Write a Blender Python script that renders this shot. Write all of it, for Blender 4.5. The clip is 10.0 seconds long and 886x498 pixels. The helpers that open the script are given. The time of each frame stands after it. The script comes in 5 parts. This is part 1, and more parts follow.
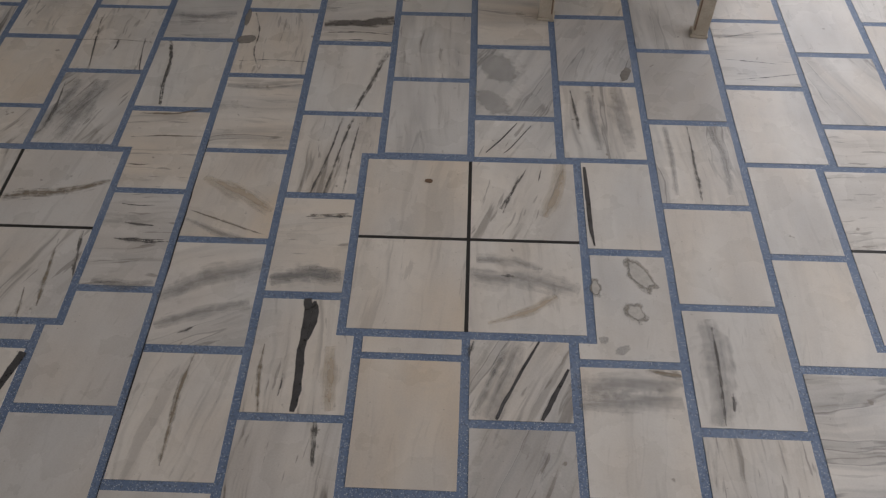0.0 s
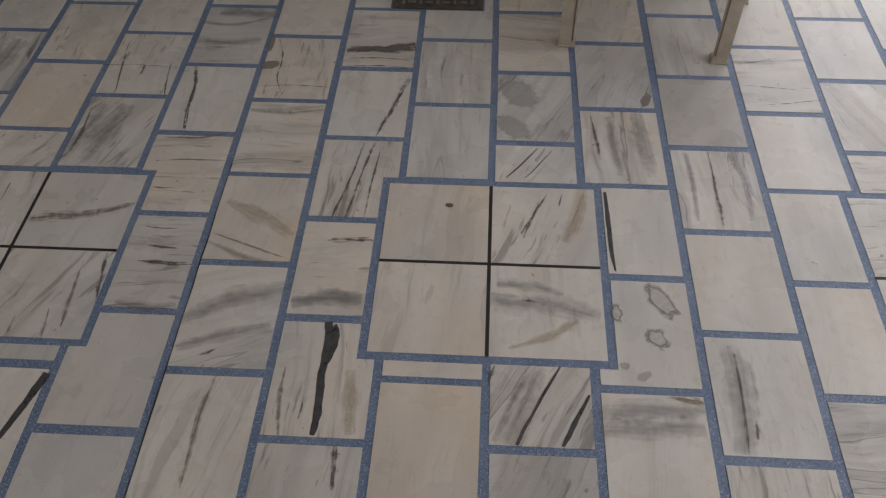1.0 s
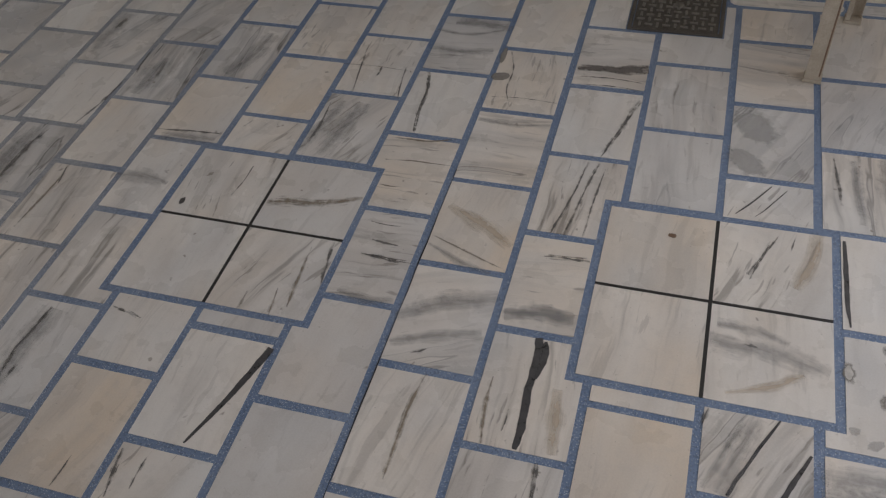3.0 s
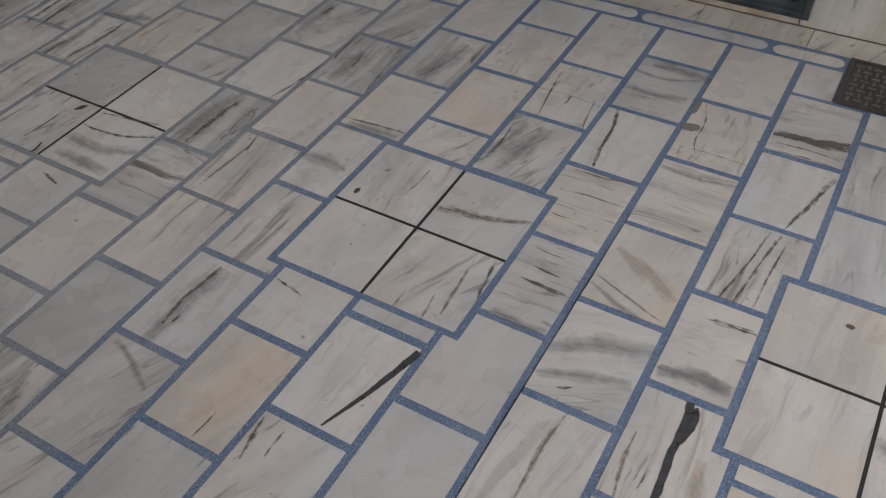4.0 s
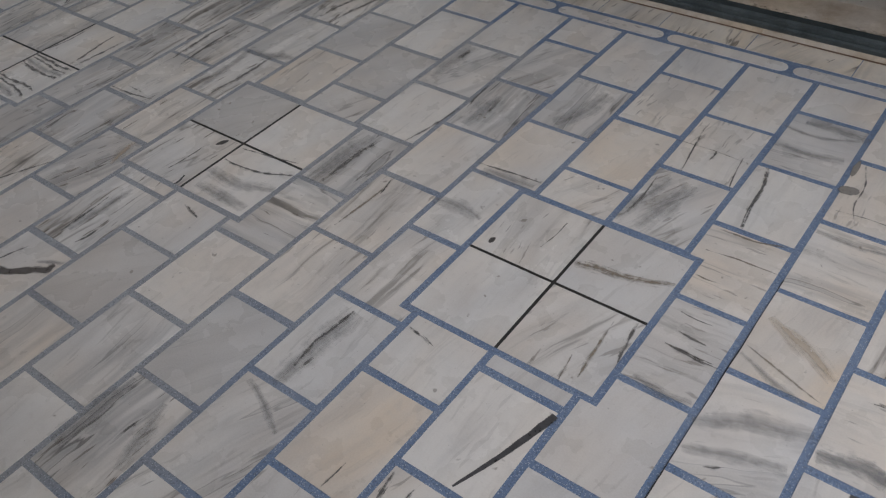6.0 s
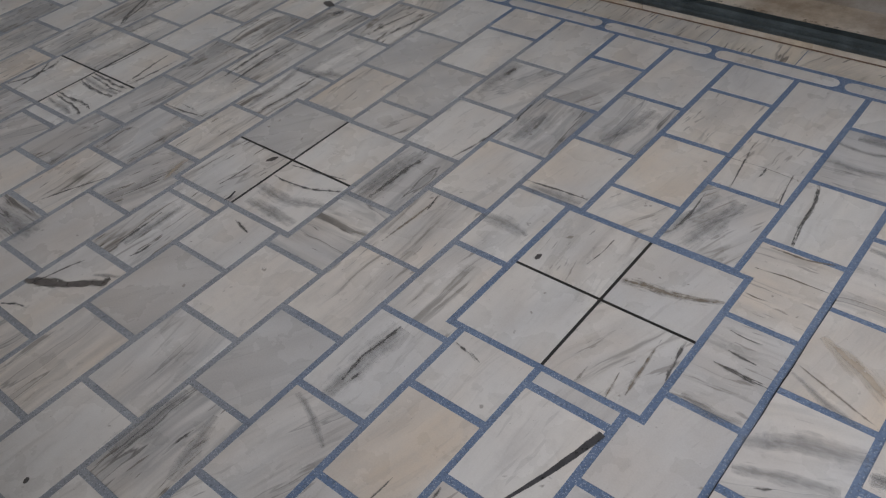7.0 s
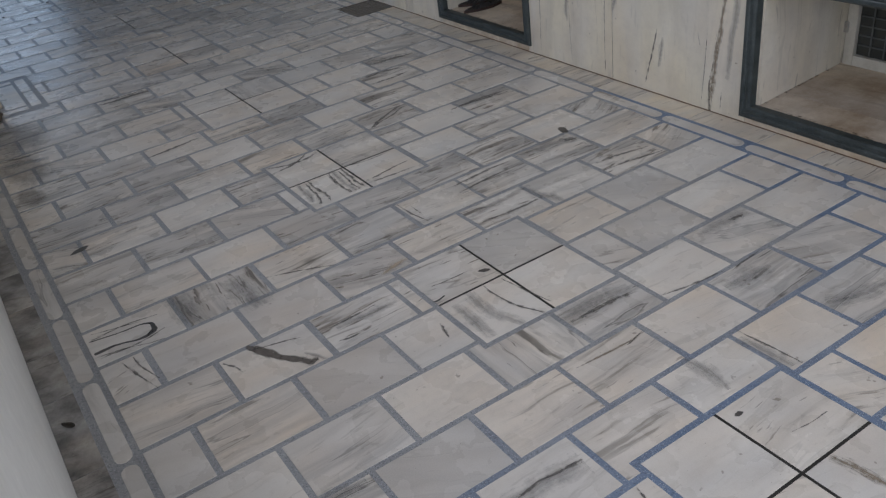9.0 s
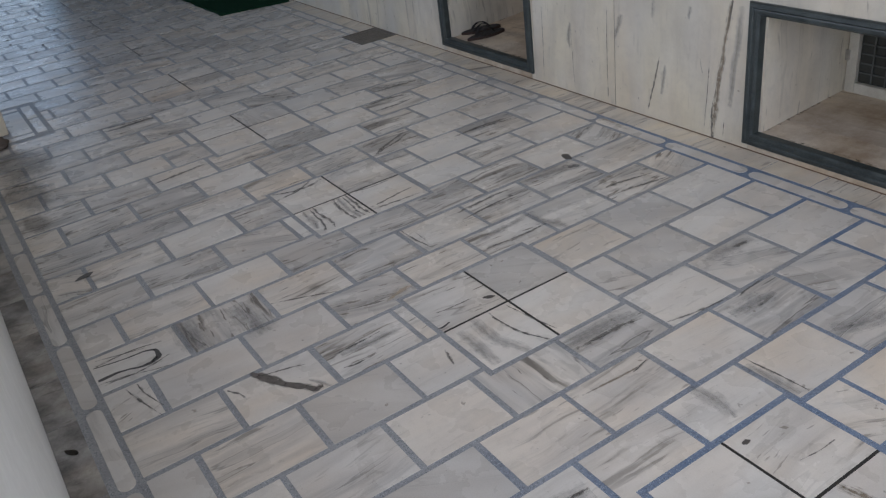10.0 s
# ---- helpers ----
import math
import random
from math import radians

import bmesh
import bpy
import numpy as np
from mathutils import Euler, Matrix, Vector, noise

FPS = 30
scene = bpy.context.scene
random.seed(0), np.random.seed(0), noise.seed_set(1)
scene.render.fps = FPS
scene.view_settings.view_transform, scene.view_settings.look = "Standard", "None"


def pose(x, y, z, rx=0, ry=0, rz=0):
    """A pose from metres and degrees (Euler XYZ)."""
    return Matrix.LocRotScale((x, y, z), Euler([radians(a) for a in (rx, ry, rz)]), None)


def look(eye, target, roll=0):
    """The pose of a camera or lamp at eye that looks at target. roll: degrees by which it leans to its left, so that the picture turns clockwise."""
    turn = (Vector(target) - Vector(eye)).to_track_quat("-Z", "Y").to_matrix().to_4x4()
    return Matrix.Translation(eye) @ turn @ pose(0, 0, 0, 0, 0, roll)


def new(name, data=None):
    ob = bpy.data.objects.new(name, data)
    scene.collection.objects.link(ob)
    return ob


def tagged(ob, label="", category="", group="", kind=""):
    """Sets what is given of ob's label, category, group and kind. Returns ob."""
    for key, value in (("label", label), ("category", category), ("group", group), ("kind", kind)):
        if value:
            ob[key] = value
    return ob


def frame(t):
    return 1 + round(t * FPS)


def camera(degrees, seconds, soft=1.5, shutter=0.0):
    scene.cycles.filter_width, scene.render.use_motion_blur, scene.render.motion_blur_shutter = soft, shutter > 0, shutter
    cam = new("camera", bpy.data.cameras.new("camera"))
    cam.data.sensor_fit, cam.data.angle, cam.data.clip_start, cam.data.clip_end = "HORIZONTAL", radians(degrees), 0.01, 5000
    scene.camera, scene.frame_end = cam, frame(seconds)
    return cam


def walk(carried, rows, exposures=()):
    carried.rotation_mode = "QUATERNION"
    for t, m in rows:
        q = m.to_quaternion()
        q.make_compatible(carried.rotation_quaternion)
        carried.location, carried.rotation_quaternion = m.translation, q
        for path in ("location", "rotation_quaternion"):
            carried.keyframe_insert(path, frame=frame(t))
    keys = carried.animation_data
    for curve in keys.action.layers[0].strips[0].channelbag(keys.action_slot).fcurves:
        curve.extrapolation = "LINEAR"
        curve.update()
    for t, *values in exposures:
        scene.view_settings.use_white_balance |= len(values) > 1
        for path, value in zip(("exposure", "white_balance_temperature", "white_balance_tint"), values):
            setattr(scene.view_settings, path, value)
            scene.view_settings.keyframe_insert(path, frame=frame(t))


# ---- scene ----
cam = camera(55.5, 10.0, soft=1.25)
PATH = [
    (0, (-0.014, -1.502, 1.776), (-0.062, -0.229, 0.233), 0.1),
    (0.5, (-0.018, -1.499, 1.783), (-0.078, -0.207, 0.258), -0.2),
    (1, (-0.024, -1.505, 1.781), (-0.114, -0.192, 0.276), -0.9),
    (1.5, (-0.03, -1.503, 1.777), (-0.141, -0.182, 0.279), -1.4),
    (2, (-0.067, -1.504, 1.786), (-0.199, -0.18, 0.293), -2.0),
    (2.5, (-0.105, -1.509, 1.779), (-0.359, -0.19, 0.297), -4.9),
    (3, (-0.159, -1.515, 1.784), (-0.644, -0.244, 0.318), -6.4),
    (3.2, (-0.155, -1.501, 1.799), (-0.763, -0.275, 0.341), -8.5),
    (4.3, (-0.34, -1.56, 1.792), (-1.126, -0.378, 0.383), -2.2),
    (4.5, (-0.358, -1.544, 1.8), (-1.17, -0.379, 0.392), -3.0),
    (5, (-0.419, -1.557, 1.797), (-1.276, -0.395, 0.412), -3.4),
    (5.5, (-0.436, -1.54, 1.784), (-1.352, -0.401, 0.42), -4.5),
    (7, (-0.447, -1.56, 1.804), (-1.503, -0.483, 0.49), -7.6),
    (7.5, (-0.443, -1.563, 1.807), (-1.578, -0.538, 0.518), -8.3),
    (8, (-0.441, -1.563, 1.841), (-1.726, -0.648, 0.612), -6.2),
    (8.5, (-0.421, -1.558, 1.844), (-1.855, -0.715, 0.733), -7.5),
    (9, (-0.42, -1.556, 1.846), (-1.903, -0.714, 0.801), -8.0),
    (9.5, (-0.426, -1.561, 1.852), (-1.925, -0.713, 0.834), -8.1),
    (10, (-0.426, -1.565, 1.854), (-1.934, -0.704, 0.86), -7.9),
]
EXPOSURES = [(0, -0.96, 6560, 13), (2.0, -0.88, 6480, 13), (2.5, -0.78, 6360, 13), (3.0, -0.66, 6340, 12.8), (4.5, -0.23, 5980, 11.7), (5.5, -0.13, 5960, 11.8), (7.5, -0.13, 5950, 11.8), (9.0, 0.03, 5880, 11.7), (9.5, 0.02, 5880, 11.7), (10, 0.12, 5850, 11.7)]
walk(cam, [(t, look(eye, target, roll)) for t, eye, target, roll in PATH], EXPOSURES)

# world and lights
world = bpy.data.worlds.new("sky")
scene.world = world
world.use_nodes = True
_wt = world.node_tree
_sky = _wt.nodes.new("ShaderNodeTexSky")
_sky.sky_type = "NISHITA"
_sky.sun_disc = False
_sky.sun_elevation = radians(38)
_sky.sun_rotation = radians(60)
_wt.links.new(_sky.outputs[0], _wt.nodes["Background"].inputs[0])
_wt.nodes["Background"].inputs[1].default_value = 0.10


def window_light(name, eye, target, wide, high, watts, colour):
    """Sky light coming in through one of the open sides."""
    lamp = bpy.data.lights.new(name, "AREA")
    lamp.shape, lamp.size, lamp.size_y = "RECTANGLE", wide, high
    lamp.energy, lamp.color = watts, colour
    ob = new(name, lamp)
    ob.matrix_world = look(eye, target)
    return ob


window_light("daylight_south", (-2.0, -2.3, 2.05), (-2.0, 1.0, 0.5), 9.2, 1.8, 92, (1.0, 0.974, 0.935))
window_light("daylight_east", (2.9, 0.3, 1.7), (0.0, 0.3, 0.5), 2.8, 2.4, 74, (0.97, 0.985, 1.0))
window_light("daylight_north_door", (1.75, 2.5, 1.05), (1.6, 0.0, 0.2), 1.3, 2.0, 28, (0.97, 0.98, 1.0))
window_light("daylight_southwest", (-8.6, -2.0, 1.5), (-8.2, 1.0, 0.3), 2.4, 2.4, 6, (0.86, 0.92, 1.0))
window_light("daylight_west", (-14.1, -0.7, 1.15), (-6.0, -0.7, 0.6), 1.8, 2.1, 6.5, (0.80, 0.90, 1.0))

# ---- materials ----


def shader(name, rough=0.5, metal=0.0, colour=(0.5, 0.5, 0.5)):
    m = bpy.data.materials.new(name)
    m.use_nodes = True
    t = m.node_tree
    p = t.nodes["Principled BSDF"]
    p.inputs["Roughness"].default_value = rough
    p.inputs["Metallic"].default_value = metal
    p.inputs["Base Color"].default_value = (*colour, 1)
    return m, t, p


def node(t, kind, values=None, **props):
    n = t.nodes.new("ShaderNode" + kind)
    for key, value in props.items():
        if key == "operation":
            n.operation = value
        elif key == "blend_type":
            n.blend_type = value
        elif key == "feature":
            n.feature = value
        elif key == "rotation_type":
            n.rotation_type = value
    for key, value in (values or {}).items():
        if isinstance(value, bpy.types.NodeSocket):
            t.links.new(value, n.inputs[key])
        else:
            n.inputs[key].default_value = value
    return n


def math_of(t, op, a, b=0.0):
    return node(t, "Math", {0: a, 1: b}, operation=op).outputs[0]


def ramp(t, fac, stops):
    n = t.nodes.new("ShaderNodeValToRGB")
    t.links.new(fac, n.inputs[0])
    els = n.color_ramp.elements
    while len(els) < len(stops):
        els.new(0.5)
    for e, (pos, c) in zip(els, stops):
        e.position = pos
        e.color = (*c, 1) if len(c) == 3 else c
    return n.outputs[0]


def grey(v):
    return (v, v, v)


def mixed(t, fac, a, b, blend="MIX"):
    n = t.nodes.new("ShaderNodeMixRGB")
    n.blend_type = blend
    for i, v in enumerate((fac, a, b)):
        if isinstance(v, bpy.types.NodeSocket):
            t.links.new(v, n.inputs[i])
        else:
            n.inputs[i].default_value = v if i == 0 else (*v, 1)
    return n.outputs[0]


def relief(t, p, height, strength, distance=0.002):
    n = node(t, "Bump", {"Strength": strength, "Distance": distance, "Height": height})
    t.links.new(n.outputs[0], p.inputs["Normal"])


def marble(name, source, rough=0.2, dirt=0.0, soil=(0.17, 0.13, 0.09), tones=None, soft=1.0, size=1.0):
    """Indian white marble with directional veins. source: "object" reads slab grain from the object colour
    (turn, dashes, tint and, as alpha, cloudy bands), "island" draws them at random for each joined slab."""
    m, t, p = shader(name, rough)
    tc = node(t, "TexCoord").outputs["Object"]
    if source == "object":
        info = node(t, "ObjectInfo")
        sep = node(t, "SeparateColor", {0: info.outputs["Color"]})
        turn, strength, tint = sep.outputs[0], sep.outputs[1], sep.outputs[2]
        band, seed = info.outputs["Alpha"], info.outputs["Random"]
    else:
        rnd = node(t, "NewGeometry").outputs["Random Per Island"]
        wn = t.nodes.new("ShaderNodeTexWhiteNoise")
        wn.noise_dimensions = "1D"
        t.links.new(rnd, wn.inputs["W"])
        sep = node(t, "SeparateColor", {0: wn.outputs["Color"]})
        turn = math_of(t, "MULTIPLY", math_of(t, "SUBTRACT", sep.outputs[0], 0.5), 0.35)
        tint, seed = sep.outputs[2], rnd
        strength = math_of(t, "POWER", sep.outputs[1], 0.4)
        band = math_of(t, "POWER", math_of(t, "SUBTRACT", 1.0, sep.outputs[0]), 0.5)
    off = node(t, "CombineXYZ", {0: math_of(t, "MULTIPLY", seed, 71.3), 1: math_of(t, "MULTIPLY", seed, 37.7), 2: math_of(t, "MULTIPLY", seed, 13.1)}).outputs[0]
    rot = node(t, "VectorRotate", {"Vector": tc, "Angle": math_of(t, "MULTIPLY", turn, math.pi)}, rotation_type="Z_AXIS").outputs[0]
    pos = node(t, "VectorMath", {0: rot, 1: off}, operation="ADD").outputs[0]
    # the veins wander at two scales
    for scale, reach in ((3.2, 0.055), (19.0, 0.008)):
        swirl = node(t, "TexNoise", {"Vector": pos, "Scale": scale / size, "Detail": 2.0, "Roughness": 0.5}).outputs["Color"]
        bend = node(t, "VectorMath", {0: node(t, "VectorMath", {0: swirl, 1: (0.5, 0.5, 0.5)}, operation="SUBTRACT").outputs[0], 1: (reach * size, reach * size, 0.0)}, operation="MULTIPLY").outputs[0]
        pos = node(t, "VectorMath", {0: pos, 1: bend}, operation="ADD").outputs[0]

    def field(x, y, z, detail, roughness=0.5, shift=0.0):
        v = node(t, "VectorMath", {0: pos, 1: (x / size, y / size, z / size)}, operation="MULTIPLY").outputs[0]
        v = node(t, "VectorMath", {0: v, 1: (shift, shift * 1.7, shift * 0.6)}, operation="ADD").outputs[0]
        return node(t, "TexNoise", {"Vector": v, "Scale": 1.0, "Detail": detail, "Roughness": roughness}).outputs[0]

    def times(*factors):
        out = factors[0]
        for f in factors[1:]:
            out = math_of(t, "MULTIPLY", out, f)
        return out

    base = ramp(t, tint, tones or [(0.0, (0.455, 0.422, 0.390)), (0.3, (0.590, 0.555, 0.522)), (0.56, (0.715, 0.668, 0.615)), (0.8, (0.715, 0.640, 0.560)), (1.0, (0.680, 0.580, 0.475))])
    # faint clouds, cool and warm, and pale grain along the veins
    cloud = field(4.5, 2.4, 3, 1.2, 0.45)
    col = mixed(t, ramp(t, cloud, [(0.36, grey(0.0)), (0.84, grey(0.68))]), base, (0.44, 0.43, 0.428))
    glow = field(3.6, 2.0, 3, 2.0, 0.5, 7.7)
    col = mixed(t, times(ramp(t, glow, [(0.42, grey(0.0)), (0.76, grey(0.8))]), math_of(t, "ADD", times(tint, 0.75), 0.2)), col, (0.680, 0.548, 0.412))
    pale = field(15, 2.2, 3, 3.0, 0.55, 41.0)
    col = mixed(t, times(ramp(t, pale, [(0.46, grey(0.0)), (0.72, grey(1.0))]), math_of(t, "ADD", times(strength, 0.2), 0.22)), col, (0.40, 0.37, 0.345))
    chalk = field(9, 3.0, 3, 1.2, 0.45, 47.0)
    col = mixed(t, ramp(t, chalk, [(0.38, grey(0.0)), (0.85, grey(0.5))]), col, (0.76, 0.735, 0.70))
    # broad smoky bands
    broad = field(13.0, 1.15, 3, 3.5, 0.5, 3.1)
    breaks = ramp(t, field(5.0, 3.0, 3, 2.0, 0.5, 11.3), [(0.36, grey(0.25)), (0.56, grey(1.0))])
    veil = times(ramp(t, broad, [(0.43, grey(0.0)), (0.53, grey(0.75)), (0.56, grey(0.35)), (0.63, grey(1.0)), (0.72, grey(0.6))]), band, breaks)
    col = mixed(t, times(veil, 0.76 * soft), col, (0.235, 0.227, 0.224))
    rim = ramp(t, math_of(t, "ABSOLUTE", math_of(t, "SUBTRACT", broad, 0.585)), [(0.004, grey(1.0)), (0.016, grey(0.0))])
    col = mixed(t, times(rim, band, breaks, 0.8 * soft), col, (0.10, 0.092, 0.088))
    # long streaks with a tan halo
    gate = ramp(t, field(4.0, 1.6, 3, 2.0, 0.5, 17.9), [(0.43, grey(0.0)), (0.55, grey(1.0))])
    streak = field(27, 1.9, 4, 3.5, 0.55, 5.3)
    col = mixed(t, times(ramp(t, streak, [(0.52, grey(0.0)), (0.68, grey(0.7))]), strength, gate, soft), col, (0.335, 0.285, 0.235))
    col = mixed(t, times(ramp(t, streak, [(0.605, grey(0.0)), (0.655, grey(1.0))]), strength, gate, 0.8 * soft), col, (0.13, 0.117, 0.107))
    # short crisp dashes
    dash = field(62, 7.5, 6, 2.0, 0.5, 23.7)
    col = mixed(t, times(ramp(t, dash, [(0.655, grey(0.0)), (0.70, grey(1.0))]), math_of(t, "ADD", times(strength, 0.85), 0.06), 0.85), col, (0.125, 0.10, 0.082))
    # hairlines
    wave = field(6.5, 0.55, 3.7, 3.0, 0.4, 29.1)
    hair = ramp(t, math_of(t, "ABSOLUTE", math_of(t, "SUBTRACT", wave, 0.53)), [(0.003, grey(1.0)), (0.011, grey(0.0))])
    thin = ramp(t, field(6, 4, 5, 4.0, 0.5, 31.3), [(0.50, grey(0.0)), (0.60, grey(1.0))])
    col = mixed(t, times(hair, thin, math_of(t, "ADD", times(strength, 0.6), times(band, 0.3)), 0.8 * soft), col, (0.13, 0.11, 0.09))
    fleck = node(t, "TexNoise", {"Vector": pos, "Scale": 26.0, "Detail": 2.0}).outputs[0]
    col = mixed(t, ramp(t, fleck, [(0.735, grey(0.0)), (0.775, grey(0.6))]), col, (0.19, 0.155, 0.12))
    mottle = node(t, "TexNoise", {"Vector": pos, "Scale": 34.0, "Detail": 3.0, "Roughness": 0.6}).outputs[0]
    col = mixed(t, ramp(t, mottle, [(0.50, grey(0.0)), (0.80, grey(0.30))]), col, (0.50, 0.455, 0.41))
    speck = node(t, "TexNoise", {"Vector": tc, "Scale": 95.0, "Detail": 1.0}).outputs[0]
    col = mixed(t, ramp(t, speck, [(0.76, grey(0.0)), (0.80, grey(0.5))]), col, (0.20, 0.165, 0.13))
    crystal = node(t, "TexNoise", {"Vector": tc, "Scale": 210.0, "Detail": 3.0}).outputs[0]
    col = mixed(t, 0.11, col, crystal, "OVERLAY")
    if dirt:
        smear = node(t, "TexNoise", {"Vector": tc, "Scale": 3.5, "Detail": 6.0, "Roughness": 0.7}).outputs[0]
        col = mixed(t, ramp(t, smear, [(0.40, grey(0.0)), (0.68, grey(dirt))]), col, soil)
    t.links.new(col, p.inputs["Base Color"])
    worn = node(t, "TexNoise", {"Vector": pos, "Scale": 7.0, "Detail": 5.0}).outputs[0]
    t.links.new(ramp(t, worn, [(0.3, grey(rough)), (0.75, grey(rough + 0.16))]), p.inputs["Roughness"])
    p.inputs["Specular IOR Level"].default_value = 0.45
    relief(t, p, worn, 0.10, 0.004)
    return m


def terrazzo(name):
    """Ground marble-chip mortar, blue pigment fading to grey along the hall."""
    m, t, p = shader(name, 0.5)
    tc = node(t, "TexCoord").outputs["Object"]
    x, y, _z = node(t, "SeparateXYZ", {0: tc}).outputs
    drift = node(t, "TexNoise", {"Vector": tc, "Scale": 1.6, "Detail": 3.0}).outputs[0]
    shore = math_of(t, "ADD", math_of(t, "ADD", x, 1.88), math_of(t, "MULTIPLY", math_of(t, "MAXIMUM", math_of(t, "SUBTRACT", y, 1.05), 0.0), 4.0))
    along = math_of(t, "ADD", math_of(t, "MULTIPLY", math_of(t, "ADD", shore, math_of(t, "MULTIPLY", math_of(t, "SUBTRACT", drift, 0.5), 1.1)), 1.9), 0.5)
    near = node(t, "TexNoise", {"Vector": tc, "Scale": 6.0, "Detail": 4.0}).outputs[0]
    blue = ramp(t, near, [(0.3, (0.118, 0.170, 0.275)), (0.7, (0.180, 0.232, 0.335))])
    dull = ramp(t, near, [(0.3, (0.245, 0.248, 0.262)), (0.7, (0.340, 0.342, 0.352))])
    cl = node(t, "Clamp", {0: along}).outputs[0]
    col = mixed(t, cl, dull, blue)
    cells = node(t, "TexVoronoi", {"Vector": tc, "Scale": 240.0}).outputs
    chip = math_of(t, "MULTIPLY", ramp(t, cells["Distance"], [(0.25, grey(1.0)), (0.45, grey(0.0))]), ramp(t, node(t, "SeparateColor", {0: cells["Color"]}).outputs[0], [(0.40, grey(0.0)), (0.80, grey(0.9))]))
    col = mixed(t, chip, col, (0.46, 0.49, 0.54))
    dark = ramp(t, node(t, "SeparateColor", {0: cells["Color"]}).outputs[1], [(0.75, grey(0.0)), (0.95, grey(0.45))])
    col = mixed(t, dark, col, (0.06, 0.075, 0.10))
    t.links.new(col, p.inputs["Base Color"])
    relief(t, p, near, 0.15, 0.003)
    return m


def mottled(name, dark, light, rough, scale=8.0, metal=0.0, bump=0.2, distance=0.003):
    m, t, p = shader(name, rough, metal)
    tc = node(t, "TexCoord").outputs["Object"]
    a = node(t, "TexNoise", {"Vector": tc, "Scale": scale, "Detail": 6.0, "Roughness": 0.65}).outputs[0]
    b = node(t, "TexNoise", {"Vector": tc, "Scale": scale * 13, "Detail": 3.0}).outputs[0]
    mix = math_of(t, "ADD", math_of(t, "MULTIPLY", a, 0.7), math_of(t, "MULTIPLY", b, 0.3))
    t.links.new(ramp(t, mix, [(0.32, dark), (0.68, light)]), p.inputs["Base Color"])
    t.links.new(ramp(t, a, [(0.3, grey(rough * 0.8)), (0.7, grey(min(1, rough * 1.25)))]), p.inputs["Roughness"])
    relief(t, p, mix, bump, distance)
    return m


TILE = marble("floor_marble", "object", 0.22)
TILE_FAR = marble("floor_marble_far", "island", 0.22)
# grime plus the parapet's shade, both put into this strip's dark colours
STRIP_SOUTH = marble("grimy_shaded_strip_marble", "object", 0.5, dirt=0.95, soil=(0.045, 0.042, 0.044), soft=0.5, tones=[(0.0, (0.13, 0.122, 0.115)), (1.0, (0.25, 0.232, 0.215))])
STRIP = marble("strip_marble", "object", 0.3, dirt=0.22, soil=(0.28, 0.22, 0.15), tones=[(0.0, (0.55, 0.49, 0.41)), (0.5, (0.78, 0.69, 0.56)), (1.0, (0.77, 0.66, 0.50))])
SLAB = marble("wall_marble", "object", 0.36, dirt=0.16, size=1.7, soft=0.6, tones=[(0.0, (0.50, 0.455, 0.37)), (0.5, (0.725, 0.655, 0.515)), (1.0, (0.715, 0.635, 0.48))])
SILL = marble("sill_marble", "object", 0.42, dirt=0.8, size=2.5, soft=0.6, soil=(0.27, 0.185, 0.11), tones=[(0.0, (0.55, 0.44, 0.31)), (1.0, (0.72, 0.59, 0.42))])
GROUT = terrazzo("blue_terrazzo")
BLACK = mottled("black_joint_filler", (0.010, 0.009, 0.009), (0.03, 0.027, 0.025), 0.55, 20)
GREENSTONE = mottled("dark_green_stone", (0.012, 0.017, 0.018), (0.062, 0.074, 0.074), 0.4, 14, bump=0.3)
PLASTER = mottled("white_paint", (0.62, 0.62, 0.61), (0.76, 0.76, 0.75), 0.6, 3, bump=0.12, distance=0.01)
CEMENT = mottled("plain_plaster", (0.48, 0.46, 0.43), (0.60, 0.58, 0.54), 0.8, 3)
IRON = mottled("cast_iron", (0.045, 0.038, 0.032), (0.13, 0.115, 0.098), 0.5, 16, metal=0.3, bump=0.4)
IRONPALE = mottled("worn_plate", (0.10, 0.088, 0.075), (0.20, 0.18, 0.155), 0.6, 30, bump=0.5)
CREAM = mottled("cream_enamel", (0.33, 0.27, 0.20), (0.52, 0.45, 0.36), 0.42, 14, bump=0.15)
RUST = mottled("rusty_edge", (0.10, 0.055, 0.03), (0.22, 0.14, 0.09), 0.7, 40)
RUBBER = mottled("black_rubber", (0.012, 0.011, 0.012), (0.03, 0.027, 0.027), 0.6, 25)
SOLE = mottled("brown_sole", (0.022, 0.012, 0.010), (0.05, 0.026, 0.02), 0.6, 25)
FELT = mottled("green_pile", (0.004, 0.022, 0.011), (0.010, 0.045, 0.022), 0.95, 60, bump=0.6)
CLOTH = mottled("brown_rag", (0.05, 0.038, 0.03), (0.15, 0.12, 0.10), 0.9, 30, bump=0.5)
FRAMEWHITE = mottled("old_white_frame", (0.42, 0.39, 0.33), (0.58, 0.55, 0.48), 0.5, 10)
MESHGREY = mottled("grey_wire", (0.055, 0.058, 0.055), (0.10, 0.105, 0.10), 0.6, 20)
STEEL = mottled("hinge_steel", (0.35, 0.34, 0.32), (0.55, 0.53, 0.50), 0.35, 30, metal=0.8)


